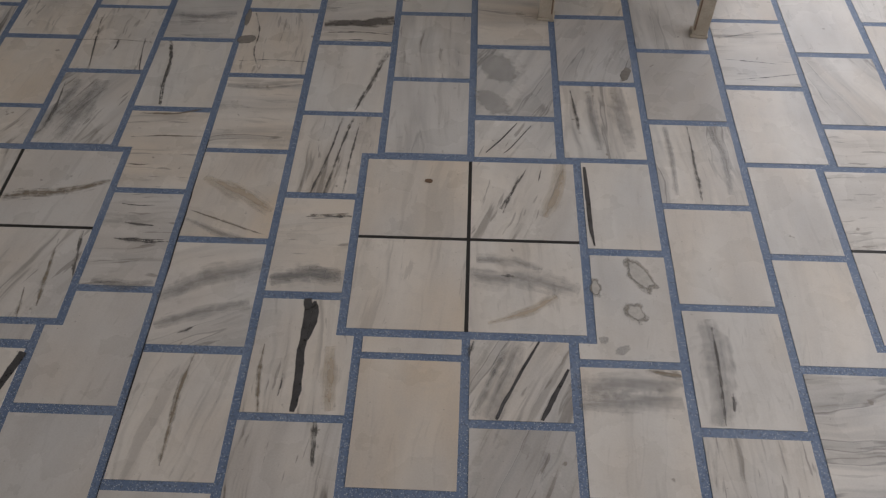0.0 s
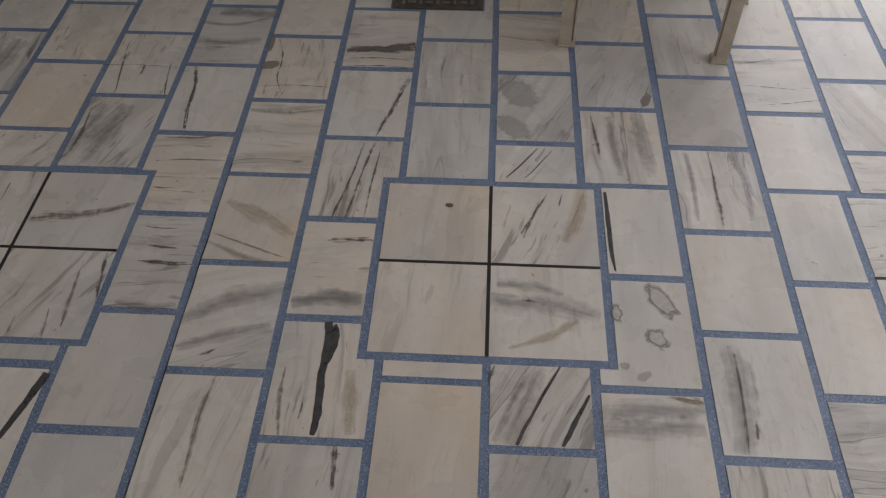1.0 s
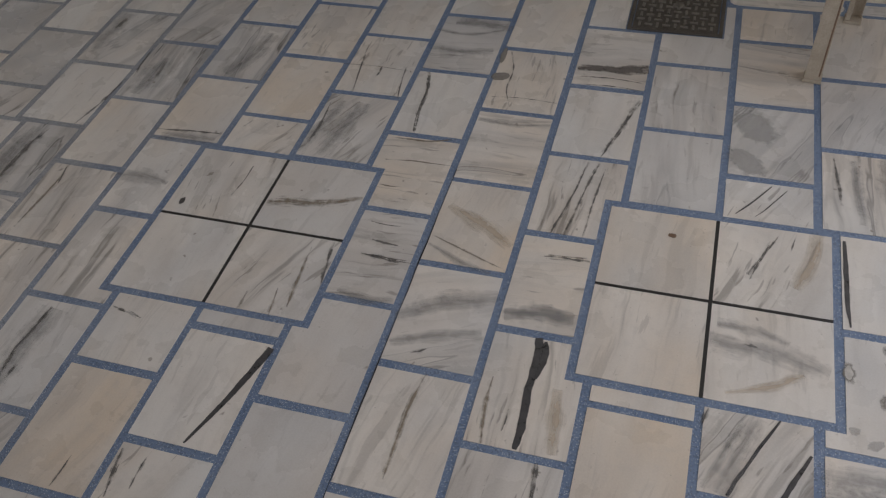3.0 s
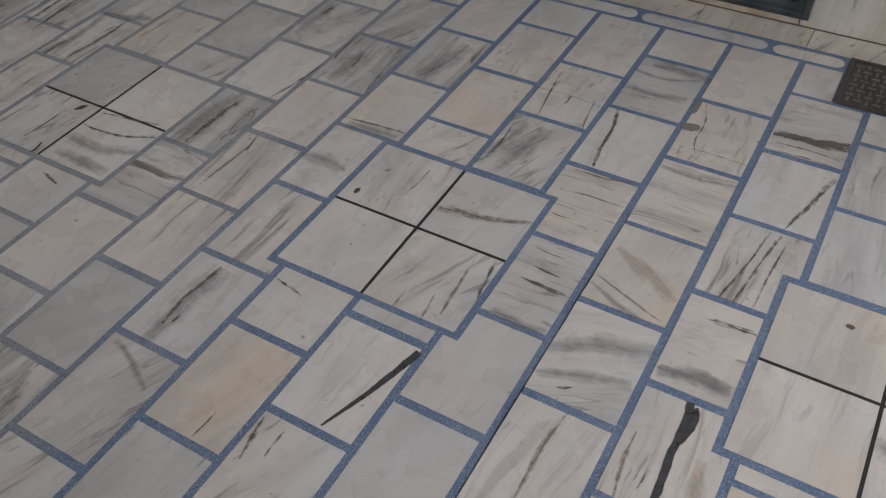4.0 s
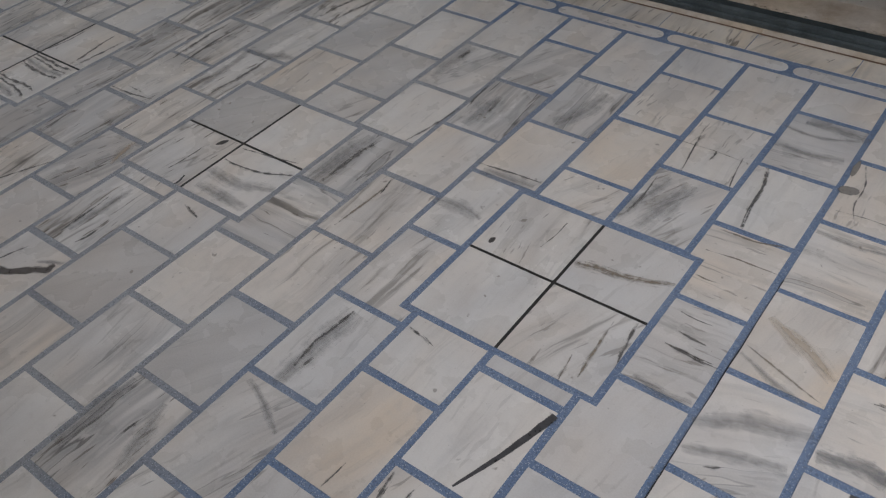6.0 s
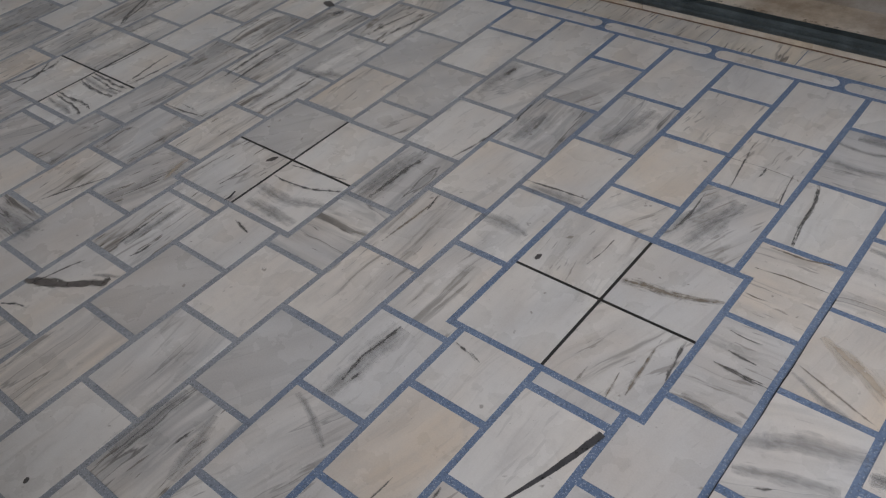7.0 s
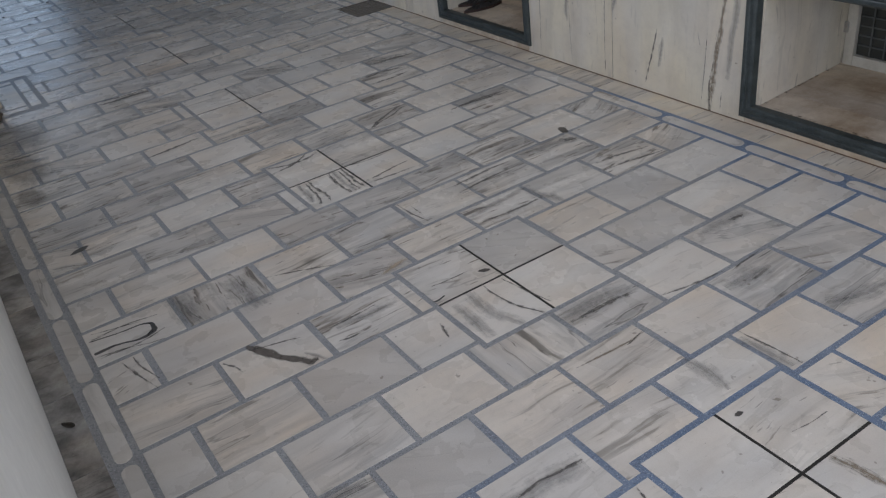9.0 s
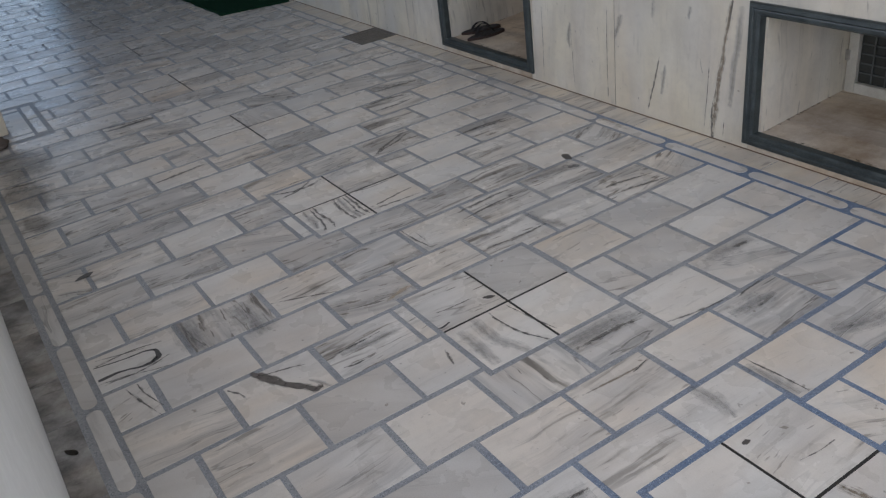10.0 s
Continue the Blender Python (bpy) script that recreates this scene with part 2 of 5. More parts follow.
def faded(m, low, high, most, fibre=(90.0, 9.0), ragged=1.2, blot=0.4):
    """Lets a vein thin out into the stone round it: fibres run along it and fray towards its edges."""
    t = m.node_tree
    tc = node(t, "TexCoord").outputs["Object"]
    core, run, side = (t.nodes.new("ShaderNodeAttribute") for _ in range(3))
    core.attribute_name, run.attribute_name, side.attribute_name = "core", "run", "side"
    strand = node(t, "CombineXYZ", {0: math_of(t, "MULTIPLY", side.outputs["Fac"], fibre[0]), 1: math_of(t, "MULTIPLY", run.outputs["Fac"], fibre[1])}).outputs[0]
    strand = node(t, "VectorMath", {0: strand, 1: node(t, "VectorMath", {0: tc, 1: (5.0, 5.0, 0.0)}, operation="MULTIPLY").outputs[0]}, operation="ADD").outputs[0]
    n = node(t, "TexNoise", {"Vector": strand, "Scale": 1.0, "Detail": 4.0, "Roughness": 0.6}).outputs[0]
    g = node(t, "TexNoise", {"Vector": tc, "Scale": 38.0, "Detail": 4.0, "Roughness": 0.6}).outputs[0]
    body = math_of(t, "ADD", core.outputs["Fac"], math_of(t, "MULTIPLY", math_of(t, "SUBTRACT", n, 0.5), ragged))
    body = math_of(t, "ADD", body, math_of(t, "MULTIPLY", math_of(t, "SUBTRACT", g, 0.5), blot))
    t.links.new(ramp(t, body, [(low, grey(0.0)), (high, grey(most))]), t.nodes["Principled BSDF"].inputs["Alpha"])
    return m


VEIN = faded(mottled("black_vein", (0.030, 0.029, 0.031), (0.095, 0.090, 0.092), 0.30, 30, bump=0.05), 0.14, 0.32, 1.0, ragged=0.3, blot=0.4)
GREYVEIN = faded(mottled("grey_vein", (0.25, 0.241, 0.240), (0.37, 0.357, 0.352), 0.3, 25, bump=0.05), 0.10, 1.0, 0.46, (60.0, 6.0), 1.4, 1.1)
BROWNVEIN = faded(mottled("brown_vein", (0.20, 0.16, 0.12), (0.36, 0.29, 0.215), 0.35, 40, bump=0.1), 0.25, 1.0, 0.72, (150.0, 14.0), 1.8, 1.4)
TANVEIN = faded(mottled("tan_vein", (0.50, 0.40, 0.29), (0.60, 0.49, 0.37), 0.3, 25, bump=0.05), 0.1, 1.0, 0.55, (60.0, 8.0), 1.6, 0.6)
SOFTVEIN = faded(mottled("soft_black_vein", (0.075, 0.070, 0.067), (0.18, 0.165, 0.155), 0.3, 30, bump=0.05), 0.30, 1.0, 0.82, (190.0, 18.0), 2.2, 1.9)
BANDVEIN = faded(mottled("brown_grey_band", (0.085, 0.072, 0.065), (0.19, 0.168, 0.15), 0.3, 30, bump=0.05), 0.18, 0.62, 0.9, (80.0, 10.0), 1.5, 0.6)
CHIP = faded(mottled("worn_chip", (0.19, 0.165, 0.142), (0.31, 0.28, 0.25), 0.6, 60, bump=0.5), 0.15, 0.4, 0.95, ragged=0.3, blot=1.0)
STAIN = faded(mottled("brown_stain", (0.10, 0.065, 0.04), (0.26, 0.18, 0.11), 0.6, 30), 0.0, 0.25, 0.7, ragged=0.6, blot=1.2)
BAR = mottled("rubbed_iron", (0.12, 0.105, 0.09), (0.26, 0.235, 0.205), 0.45, 40, metal=0.3, bump=0.3)
FOSSIL = faded(mottled("grey_patch", (0.40, 0.37, 0.335), (0.66, 0.62, 0.57), 0.45, 70, bump=0.5), 0.12, 0.5, 0.9, ragged=0.4, blot=1.4)
SMOKE = faded(mottled("smoky_cloud", (0.38, 0.365, 0.352), (0.46, 0.445, 0.428), 0.3, 25, bump=0.05), 0.15, 0.60, 0.42, ragged=0.3, blot=1.7)
GRIME = faded(mottled("trodden_dirt", (0.15, 0.132, 0.115), (0.24, 0.215, 0.19), 0.7, 25, bump=0.1), 0.1, 1.0, 0.36, ragged=0.3, blot=2.0)
DOT = faded(mottled("dark_spot", (0.04, 0.037, 0.036), (0.12, 0.105, 0.095), 0.4, 60), 0.15, 0.55, 0.9, ragged=0.4, blot=1.2)
RIM = faded(mottled("dark_rim", (0.20, 0.18, 0.155), (0.36, 0.325, 0.285), 0.45, 60, bump=0.3), 0.1, 0.7, 0.7, ragged=0.5, blot=2.4)
EARTH = mottled("outdoor_paving", (0.16, 0.15, 0.13), (0.28, 0.26, 0.23), 0.9, 2)
FELT.node_tree.nodes["Principled BSDF"].inputs["Specular IOR Level"].default_value = 0.05
GLASS, _t, _p = shader("dark_pane", 0.22, 0.0, (0.035, 0.037, 0.034))

# ---- building helpers ----


def mesh_of(name, bm, mat):
    bmesh.ops.recalc_face_normals(bm, faces=bm.faces)
    me = bpy.data.meshes.new(name)
    bm.to_mesh(me)
    bm.free()
    me.materials.append(mat)
    return me


def part(name, bm, mat, parent=None, label="", smooth=False):
    me = mesh_of(name, bm, mat)
    if smooth:
        me.polygons.foreach_set("use_smooth", [True] * len(me.polygons))
    ob = new(name, me)
    if parent is not None:
        ob.parent = parent
    if label:
        ob["label"] = label
    return ob


def box(bm, x0, x1, y0, y1, z0, z1, bevel=0.0):
    made = bmesh.ops.create_cube(bm, size=1.0, matrix=Matrix.Translation(((x0 + x1) / 2, (y0 + y1) / 2, (z0 + z1) / 2)) @ Matrix.Diagonal((x1 - x0, y1 - y0, z1 - z0, 1)))
    if bevel:
        edges = {e for v in made["verts"] for e in v.link_edges}
        bmesh.ops.bevel(bm, geom=list(edges), offset=bevel, segments=2, affect="EDGES", profile=0.6)
    return bm


def boxed(*args, bevel=0.0):
    return box(bmesh.new(), *args, bevel=bevel)


def prism(bm, outline, z0, z1):
    """A flat polygon raised from z0 to z1."""
    low = [bm.verts.new((x, y, z0)) for x, y in outline]
    top = [bm.verts.new((x, y, z1)) for x, y in outline]
    bm.faces.new(low[::-1])
    bm.faces.new(top)
    n = len(outline)
    for i in range(n):
        bm.faces.new((low[i], low[(i + 1) % n], top[(i + 1) % n], top[i]))
    return bm


def tile_mesh(outline, mat, thick=0.012, edge=0.0012):
    """A slab piece with softly broken upper edges; its top lies at z = 0."""
    bm = bmesh.new()
    face = bm.faces.new([bm.verts.new((x, y, 0.0)) for x, y in outline])
    outer = list(face.verts)
    bmesh.ops.inset_individual(bm, faces=[face], thickness=edge)
    for v in outer:
        v.co.z = -edge
    rim = [e for e in bm.edges if e.verts[0] in outer and e.verts[1] in outer]
    made = bmesh.ops.extrude_edge_only(bm, edges=rim)
    for v in made["geom"]:
        if isinstance(v, bmesh.types.BMVert):
            v.co.z = -thick
    return mesh_of("tile", bm, mat)


# plain slab kinds for borders, edges and walls: turn of the veins (in half turns), dashes, tint, bands
KINDS = {
    "w": (0.0, 0.08, 0.57, 0.08), "c": (0.05, 0.15, 0.80, 0.1), "g": (0.2, 0.05, 0.10, 0.1),
    "l": (0.0, 0.5, 0.56, 0.35), "x": (0.5, 0.5, 0.62, 0.3),
}
# floor slabs: a tint letter, then the veins (s dashes, b bands, m both; capitals strong) and the way they run
TINTS = {"w": 0.56, "c": 0.76, "o": 0.97, "n": 0.34, "g": 0.05}
VEINS = {"": (0.05, 0.06), "s": (0.55, 0.12), "S": (1.0, 0.25), "b": (0.15, 0.6), "B": (0.3, 1.0), "m": (0.55, 0.55), "M": (0.95, 1.0)}
WAYS = {"|": 0.0, "-": 0.5, "/": 0.13, "_": 0.40, "v": 0.86, "": 0.05}
rng = random.Random(11)


def grained(ob, kind):
    if kind in KINDS:
        turn, strength, tint, band = KINDS[kind]
    else:
        way = kind[-1] if kind[-1] in WAYS else ""
        tint, (strength, band), turn = TINTS[kind[0]], VEINS[kind[1:len(kind) - len(way)]], WAYS[way]
    ob.color = ((turn + rng.uniform(-0.025, 0.025)) % 1.0, min(1, max(0.02, strength + rng.uniform(-0.08, 0.08))), min(1, max(0, tint + rng.uniform(-0.05, 0.05))), min(1, max(0, band + rng.uniform(-0.06, 0.06))))
    return ob


# ---- floor ----
PX, PY, EVEN = 0.2725, 0.3545, 0.1475
JOINT = 0.0118
SOUTH_END, NORTH_END = -1.462, 1.443
HALF = 0.305
WALL_N, WALL_S = 1.70, -1.68


def col_x(k):
    """The joint line on the west side of column k; the squares lie a little unevenly."""
    return float(np.interp(k, (-50, -20, -15, -13, -12, -11, -10, -9, -8, -7, -6, -5, 0, 5, 10), (-13.625, -5.45, -4.072, -3.535, -3.258, -2.988, -2.711, -2.433, -2.153, -1.890, -1.624, -1.355, 0, 1.352, 2.70)))


BLOCKS = [col_x(-5 * i) for i in range(-1, 10)]
NEAR_K, FAR_K, LAST_K = (-24, 6), -50, 9

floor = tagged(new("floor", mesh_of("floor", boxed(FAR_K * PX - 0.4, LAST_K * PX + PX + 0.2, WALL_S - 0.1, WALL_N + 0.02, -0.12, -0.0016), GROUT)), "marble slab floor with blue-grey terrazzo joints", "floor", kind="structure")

# voids in the running bond: the four-slab squares, two drain covers, the pillar with its border
ZONES = [(x - HALF - 2 * JOINT, x + HALF + 2 * JOINT, -HALF - 2 * JOINT, HALF + 2 * JOINT) for x in BLOCKS]
DRAINS = [(-0.39, -0.05, 1.238, 1.553), (-6.76, -6.41, 1.375, 1.695)]
ZONES += [(a - 0.006, b + 0.006, c - 0.006, d + 0.006) for a, b, c, d in DRAINS]
PILLAR = (-7.16, -6.74, WALL_S, -1.25)
ZONES.append((PILLAR[0] - 0.25, PILLAR[1] + 0.25, -3, -0.985))


def pieces(x0, x1, y0, y1):
    """The outlines left of a slab once the voids are cut out of it."""
    hits = [z for z in ZONES if z[0] < x1 - 0.004 and z[1] > x0 + 0.004 and z[2] < y1 - 0.004 and z[3] > y0 + 0.004]
    if not hits:
        return [[(x0, y0), (x1, y0), (x1, y1), (x0, y1)]]
    xs = sorted({x0, x1, *(min(max(v, x0), x1) for z in hits for v in z[:2])})
    ys = sorted({y0, y1, *(min(max(v, y0), y1) for z in hits for v in z[2:])})
    bm = bmesh.new()
    grid = {(x, y): bm.verts.new((x, y, 0)) for x in xs for y in ys}
    for a, b in zip(xs, xs[1:]):
        for c, d in zip(ys, ys[1:]):
            mx, my = (a + b) / 2, (c + d) / 2
            if not any(z[0] < mx < z[1] and z[2] < my < z[3] for z in hits):
                bm.faces.new((grid[a, c], grid[b, c], grid[b, d], grid[a, d]))
    if bm.faces:
        bmesh.ops.dissolve_faces(bm, faces=bm.faces[:])
    out = []
    for f in bm.faces:
        if f.normal.z < 0:
            f.normal_flip()
        pts = [(v.co.x, v.co.y) for v in f.verts]
        w = max(p[0] for p in pts) - min(p[0] for p in pts)
        h = max(p[1] for p in pts) - min(p[1] for p in pts)
        if min(w, h) > 0.012:
            out.append(pts)
    bm.free()
    return out


def rows_of(k):
    first = EVEN if k % 2 == 0 else EVEN - PY / 2
    cuts = [first + PY * m for m in range(-5, 5)]
    cuts = [y + 0.0105 * y ** 3 for y in cuts]  # the courses open out a little towards both walls
    cuts = [y for y in cuts if SOUTH_END + 0.08 < y < NORTH_END - 0.08]
    ends = [SOUTH_END - JOINT, *cuts, NORTH_END + JOINT]
    return [(a + JOINT, b - JOINT) for a, b in zip(ends, ends[1:])]


# grain of the slabs, column by column, from the south border to the north border
GRAIN = {
    # column 2's last slab is tinted grey for the shadow beside the stand
    5: "w w w w w ws- w w", 4: "w w w w w ws- wbv w w", 3: "w w wb- w w w ws- w", 2: "w w ws| w w wb| g nb| n",
    1: "w w w w w wb| nb/ c", 0: "w w gm/ wm/ w ws/ nb/ cb- c", -1: "w w o c w nb| nm| n", -2: "w w ns| cs| cs- cs| w cb- w",
    -3: "w w c wb_ o cb- cs| c", -4: "w n n n ns- cs- w nb- w", -5: "w ws/ w n w nm/ cs| w", -6: "w ns| o w w cs/ c cs| w",
    -7: "ws/ nb/ w ws| w c nB| w", -8: "w wM| g cs| cs| c nB| nm/ w", -9: "w nb| w wM- nB| w nb/ w", -10: "n cb| g w w ns/ g w w",
    -11: "cb| w wS| wS| g os| g w", -12: "wsv n n nM/ cS| wS| wb| wM| cSv", -13: "w nM- cS| nM| wb| wM| wM| wb|",
    -14: "n cb| w gM| nM| nM| wM| w wMv", -15: "nm| nM| nm/ w w w wM| w", -16: "wM/ wM| w nM| w wM| w wM| w",
    -17: "nM| nM| wm| cS| wM| nM| w wS|", -18: "cS| wM| nM| w wM| w wM| w wS|", -19: "wM| nS| w cM| nM| w wM| c",
}
FAR_KINDS = "w w n w wB| wM| nb| nM| wS| cS| w nM/ wM/ wM|".split()
tile_cache = {}
far = bmesh.new()
for k in range(FAR_K, LAST_K + 1):
    xa, xb = col_x(k) + JOINT, col_x(k + 1) - JOINT
    grain = GRAIN[k].split() if k in GRAIN else [rng.choice(FAR_KINDS) for _ in range(10)]
    for row, (ya, yb) in enumerate(rows_of(k)):
        for outline in pieces(xa, xb, ya, yb):
            if not NEAR_K[0] <= k <= NEAR_K[1]:
                prism(far, outline, -0.01, -0.0002)
                continue
            cx, cy = (xa + xb) / 2, (ya + yb) / 2
            local = [(round(x - cx, 3), round(y - cy, 3)) for x, y in outline]
            key = tuple(local)
            if key not in tile_cache:
                tile_cache[key] = tile_mesh(local, TILE)
            ob = new("tile", tile_cache[key])
            ob.parent = floor
            ob.matrix_basis = pose(cx + rng.uniform(-0.0015, 0.0015), cy + rng.uniform(-0.002, 0.002), rng.uniform(-0.0004, 0.0004), 0, 0, rng.uniform(-0.25, 0.25))
            grained(ob, grain[row % len(grain)])

# the squares of four slabs with thin black joints
BLOCK_GRAIN = {-1: "w w ws- w", 0: "c w o cs/", 1: "w cs/ ws| n", 2: "wS| w g w", 3: "w w wb| w"}
q = HALF - 0.0052
quarter = tile_mesh([(-q / 2, -q / 2), (q / 2, -q / 2), (q / 2, q / 2), (-q / 2, q / 2)], TILE)
for i, bx in enumerate(BLOCKS):
    n = i - 1
    grain = BLOCK_GRAIN.get(n, "ws| w nb- w").split()
    for j, (sx, sy) in enumerate(((-1, -1), (1, -1), (-1, 1), (1, 1))):
        cx, cy = bx + sx * (q / 2 + 0.0052), sy * (q / 2 + 0.0052)
        if bx < NEAR_K[0] * PX:
            prism(far, [(cx - q / 2, cy - q / 2), (cx + q / 2, cy - q / 2), (cx + q / 2, cy + q / 2), (cx - q / 2, cy + q / 2)], -0.01, -0.0002)
            continue
        ob = new("tile", quarter)
        ob.parent = floor
        ob.matrix_basis = pose(cx, cy, 0)
        grained(ob, grain[j])
    cross = box(boxed(bx - HALF, bx + HALF, -0.0051, 0.0051, -0.006, 0.0002), bx - 0.0051, bx + 0.0051, -HALF, -0.0052, -0.006, 0.0002)
    box(cross, bx - 0.0051, bx + 0.0051, 0.0052, HALF, -0.006, 0.0002)
    part("black_joint", cross, BLACK, floor, "thin black joint filler")
far_tiles = part("distant_tiles", far, TILE_FAR, floor, "distant streaked marble slabs")
tagged(far_tiles, kind="stuff")


def pill(length, width):
    r = width / 2
    pts = []
    for cx, start in ((length / 2 - r, -90), (-length / 2 + r, 90)):
        pts += [(cx + r * math.cos(radians(start + a)), r * math.sin(radians(start + a))) for a in range(0, 181, 30)]
    return pts


def border(y, width, first, pitch, count, kinds):
    made = {}
    for n in range(count):
        a, b = first - pitch * (n + 1) + 0.011, first - pitch * n - 0.011
        for z in ZONES[len(BLOCKS):]:
            if z[2] < y < z[3] and a < z[1] and b > z[0]:
                if b - z[1] > z[0] - a:
                    a = max(a, z[1] + 0.006)
                else:
                    b = min(b, z[0] - 0.006)
        if b - a < width:
            continue
        key = round(b - a, 3)
        if key not in made:
            made[key] = tile_mesh(pill(key, width), TILE)
        ob = new("border_slab", made[key])
        ob.parent = floor
        ob.matrix_basis = pose((a + b) / 2, y, 0)
        grained(ob, rng.choice(kinds))


border(1.498, 0.066, 2.485, 0.5268, 29, ("w", "w", "c", "n", "ws-"))
# greyer kinds here: the shade beside the parapet is put into the tint
border(-1.516, 0.058, 2.465, 0.515, 29, ("g", "g", "gs-", "nb-"))
# border that turns round the pillar
for x0, x1, y0, y1 in ((-7.33, -6.98, -1.085, -1.02), (-6.955, -6.60, -1.085, -1.02), (-7.345, -7.28, -1.36, -1.11), (-6.63, -6.565, -1.36, -1.11), (-7.24, -6.66, -1.24, -1.11)):
    ob = new("border_slab", tile_mesh([((x0 - x1) / 2, (y0 - y1) / 2), ((x1 - x0) / 2, (y0 - y1) / 2), ((x1 - x0) / 2, (y1 - y0) / 2), ((x0 - x1) / 2, (y1 - y0) / 2)], TILE))
    ob.parent = floor
    ob.matrix_basis = pose((x0 + x1) / 2, (y0 + y1) / 2, 0)
    grained(ob, "w")


def edge_strip(y0, y1, mat):
    x = LAST_K * PX + PX
    while x > FAR_K * PX:
        w = rng.uniform(0.26, 0.46)
        a, b = x - w, x - 0.004
        x -= w
        for z in DRAINS + [PILLAR]:
            if a < z[1] and b > z[0] and y0 < z[3] and y1 > z[2]:
                if b > z[1] + 0.05:
                    a = z[1] + 0.004
                elif a < z[0] - 0.05:
                    b = z[0] - 0.004
                else:
                    b = a
        if b - a < 0.03:
            continue
        cx, cy = (a + b) / 2, (y0 + y1) / 2
        ob = new("edge_slab", tile_mesh([(a - cx, y0 - cy), (b - cx, y0 - cy), (b - cx, y1 - cy), (a - cx, y1 - cy)], mat))
        ob.parent = floor
        ob.matrix_basis = pose(cx, cy, 0)
        grained(ob, rng.choice(("wM|", "cS|", "wS/", "c", "cs|", "wm|", "wsv")))


edge_strip(1.556, WALL_N - 0.001, STRIP)
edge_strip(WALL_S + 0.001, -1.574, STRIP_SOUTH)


def ribbon(points, width, z=0.0009, seed=0, uneven=0.3, swell=1.0):
    """A dark vein: an uneven ribbon along a short line of points, each with its share of the width."""
    bm = bmesh.new()
    dense = []
    for (x0, y0, w0), (x1, y1, w1) in zip(points, points[1:]):
        for s in range(8):
            f = s / 8
            dense.append((x0 + (x1 - x0) * f, y0 + (y1 - y0) * f, w0 + (w1 - w0) * f))
    dense.append(tuple(points[-1]))
    for _ in range(4):
        dense = dense[:1] + [tuple(sum(v) / 3 for v in zip(a, b, c)) for a, b, c in zip(dense, dense[1:], dense[2:])] + dense[-1:]
    core, run, side = (bm.verts.layers.float.new(n) for n in ("core", "run", "side"))
    rows, gone = [], 0.0
    for i, (x, y, w) in enumerate(dense):
        a, b = dense[max(0, i - 1)], dense[min(len(dense) - 1, i + 1)]
        d = Vector((b[0] - a[0], b[1] - a[1])).normalized()
        gone += math.dist(dense[i][:2], dense[max(0, i - 1)][:2])
        nx, ny = -d.y, d.x
        half = [swell * width * w * (0.55 + uneven * noise.noise(Vector((i * 0.24, seed * 3.7, k * 9.1)))) for k in (1, 2)]
        drift = width * w * 0.5 * uneven * noise.noise(Vector((i * 0.2, seed * 5.3, 4.4)))
        x, y = x + nx * drift, y + ny * drift
        row = []
        for offset, level in ((half[0], 0.0), (0.0, min(1.0, 0.55 + min(i, len(dense) - 1 - i) * 0.12)), (-half[1], 0.0)):
            row.append(bm.verts.new((x + nx * offset, y + ny * offset, z)))
            row[-1][core], row[-1][run], row[-1][side] = level, gone, offset
        rows.append(row)
    for p, r in zip(rows, rows[1:]):
        for i in (0, 1):
            bm.faces.new((p[i + 1], r[i + 1], r[i], p[i]))
    return bm


def patch_of(cx, cy, rx, ry, z=0.0009, seed=0, turn=0.0):
    """An uneven blot, solid in the middle."""
    r = random.Random(seed)
    bm = bmesh.new()
    core = bm.verts.layers.float.new("core")
    rings = []
    for share in (1.15, 0.6):
        ring = []
        for i in range(26):
            a = 2 * math.pi * i / 26
            s = share * (1 + 0.22 * noise.noise(Vector((math.cos(a) * 1.6, math.sin(a) * 1.6, seed * 2.3))) + r.uniform(-0.05, 0.05))
            x, y = rx * s * math.cos(a), ry * s * math.sin(a)
            ring.append(bm.verts.new((cx + x * math.cos(turn) - y * math.sin(turn), cy + x * math.sin(turn) + y * math.cos(turn), z)))
            ring[-1][core] = 1.0 if share < 1 else 0.0
        rings.append(ring)
    bm.faces.new(rings[1])
    for i in range(26):
        j = (i + 1) % 26
        bm.faces.new((rings[0][i], rings[0][j], rings[1][j], rings[1][i]))
    return bm


# dark veins and patches with a shape of their own

def vein(seed, width, mat, *line):
    """One dark vein across a slab: its line, each point with its share of the width."""
    solid = mat in (VEIN, BLACK)
    part("vein", ribbon(line, width, 0.0006 + 0.000004 * seed, seed, 0.14 if solid else 0.3, 0.95 if solid else 2.3 if mat is GREYVEIN else 1.7), mat, floor, "dark vein in the marble" if solid else "soft vein in the marble")


vein(1, 0.016, SOFTVEIN, (-0.288, 0.832, 1.0), (-0.32, 0.693, 0.9), (-0.355, 0.578, 0.6), (-0.373, 0.516, 0.7))
vein(2, 0.022, VEIN, (-1.096, -0.41, 1.4), (-1.118, -0.494, 1.1), (-1.149, -0.601, 0.7), (-1.193, -0.724, 0.5))
vein(3, 0.014, VEIN, (0.337, 0.296, 0.9), (0.339, 0.172, 1.2), (0.341, 0.064, 1.0), (0.346, -0.010, 0.5))
vein(6, 0.005, VEIN, (0.141, 0.48, 0.8), (0.088, 0.399, 1.2), (0.045, 0.345, 0.8))
vein(7, 0.004, VEIN, (0.185, 0.47, 0.8), (0.122, 0.37, 1.0), (0.10, 0.345, 0.6))
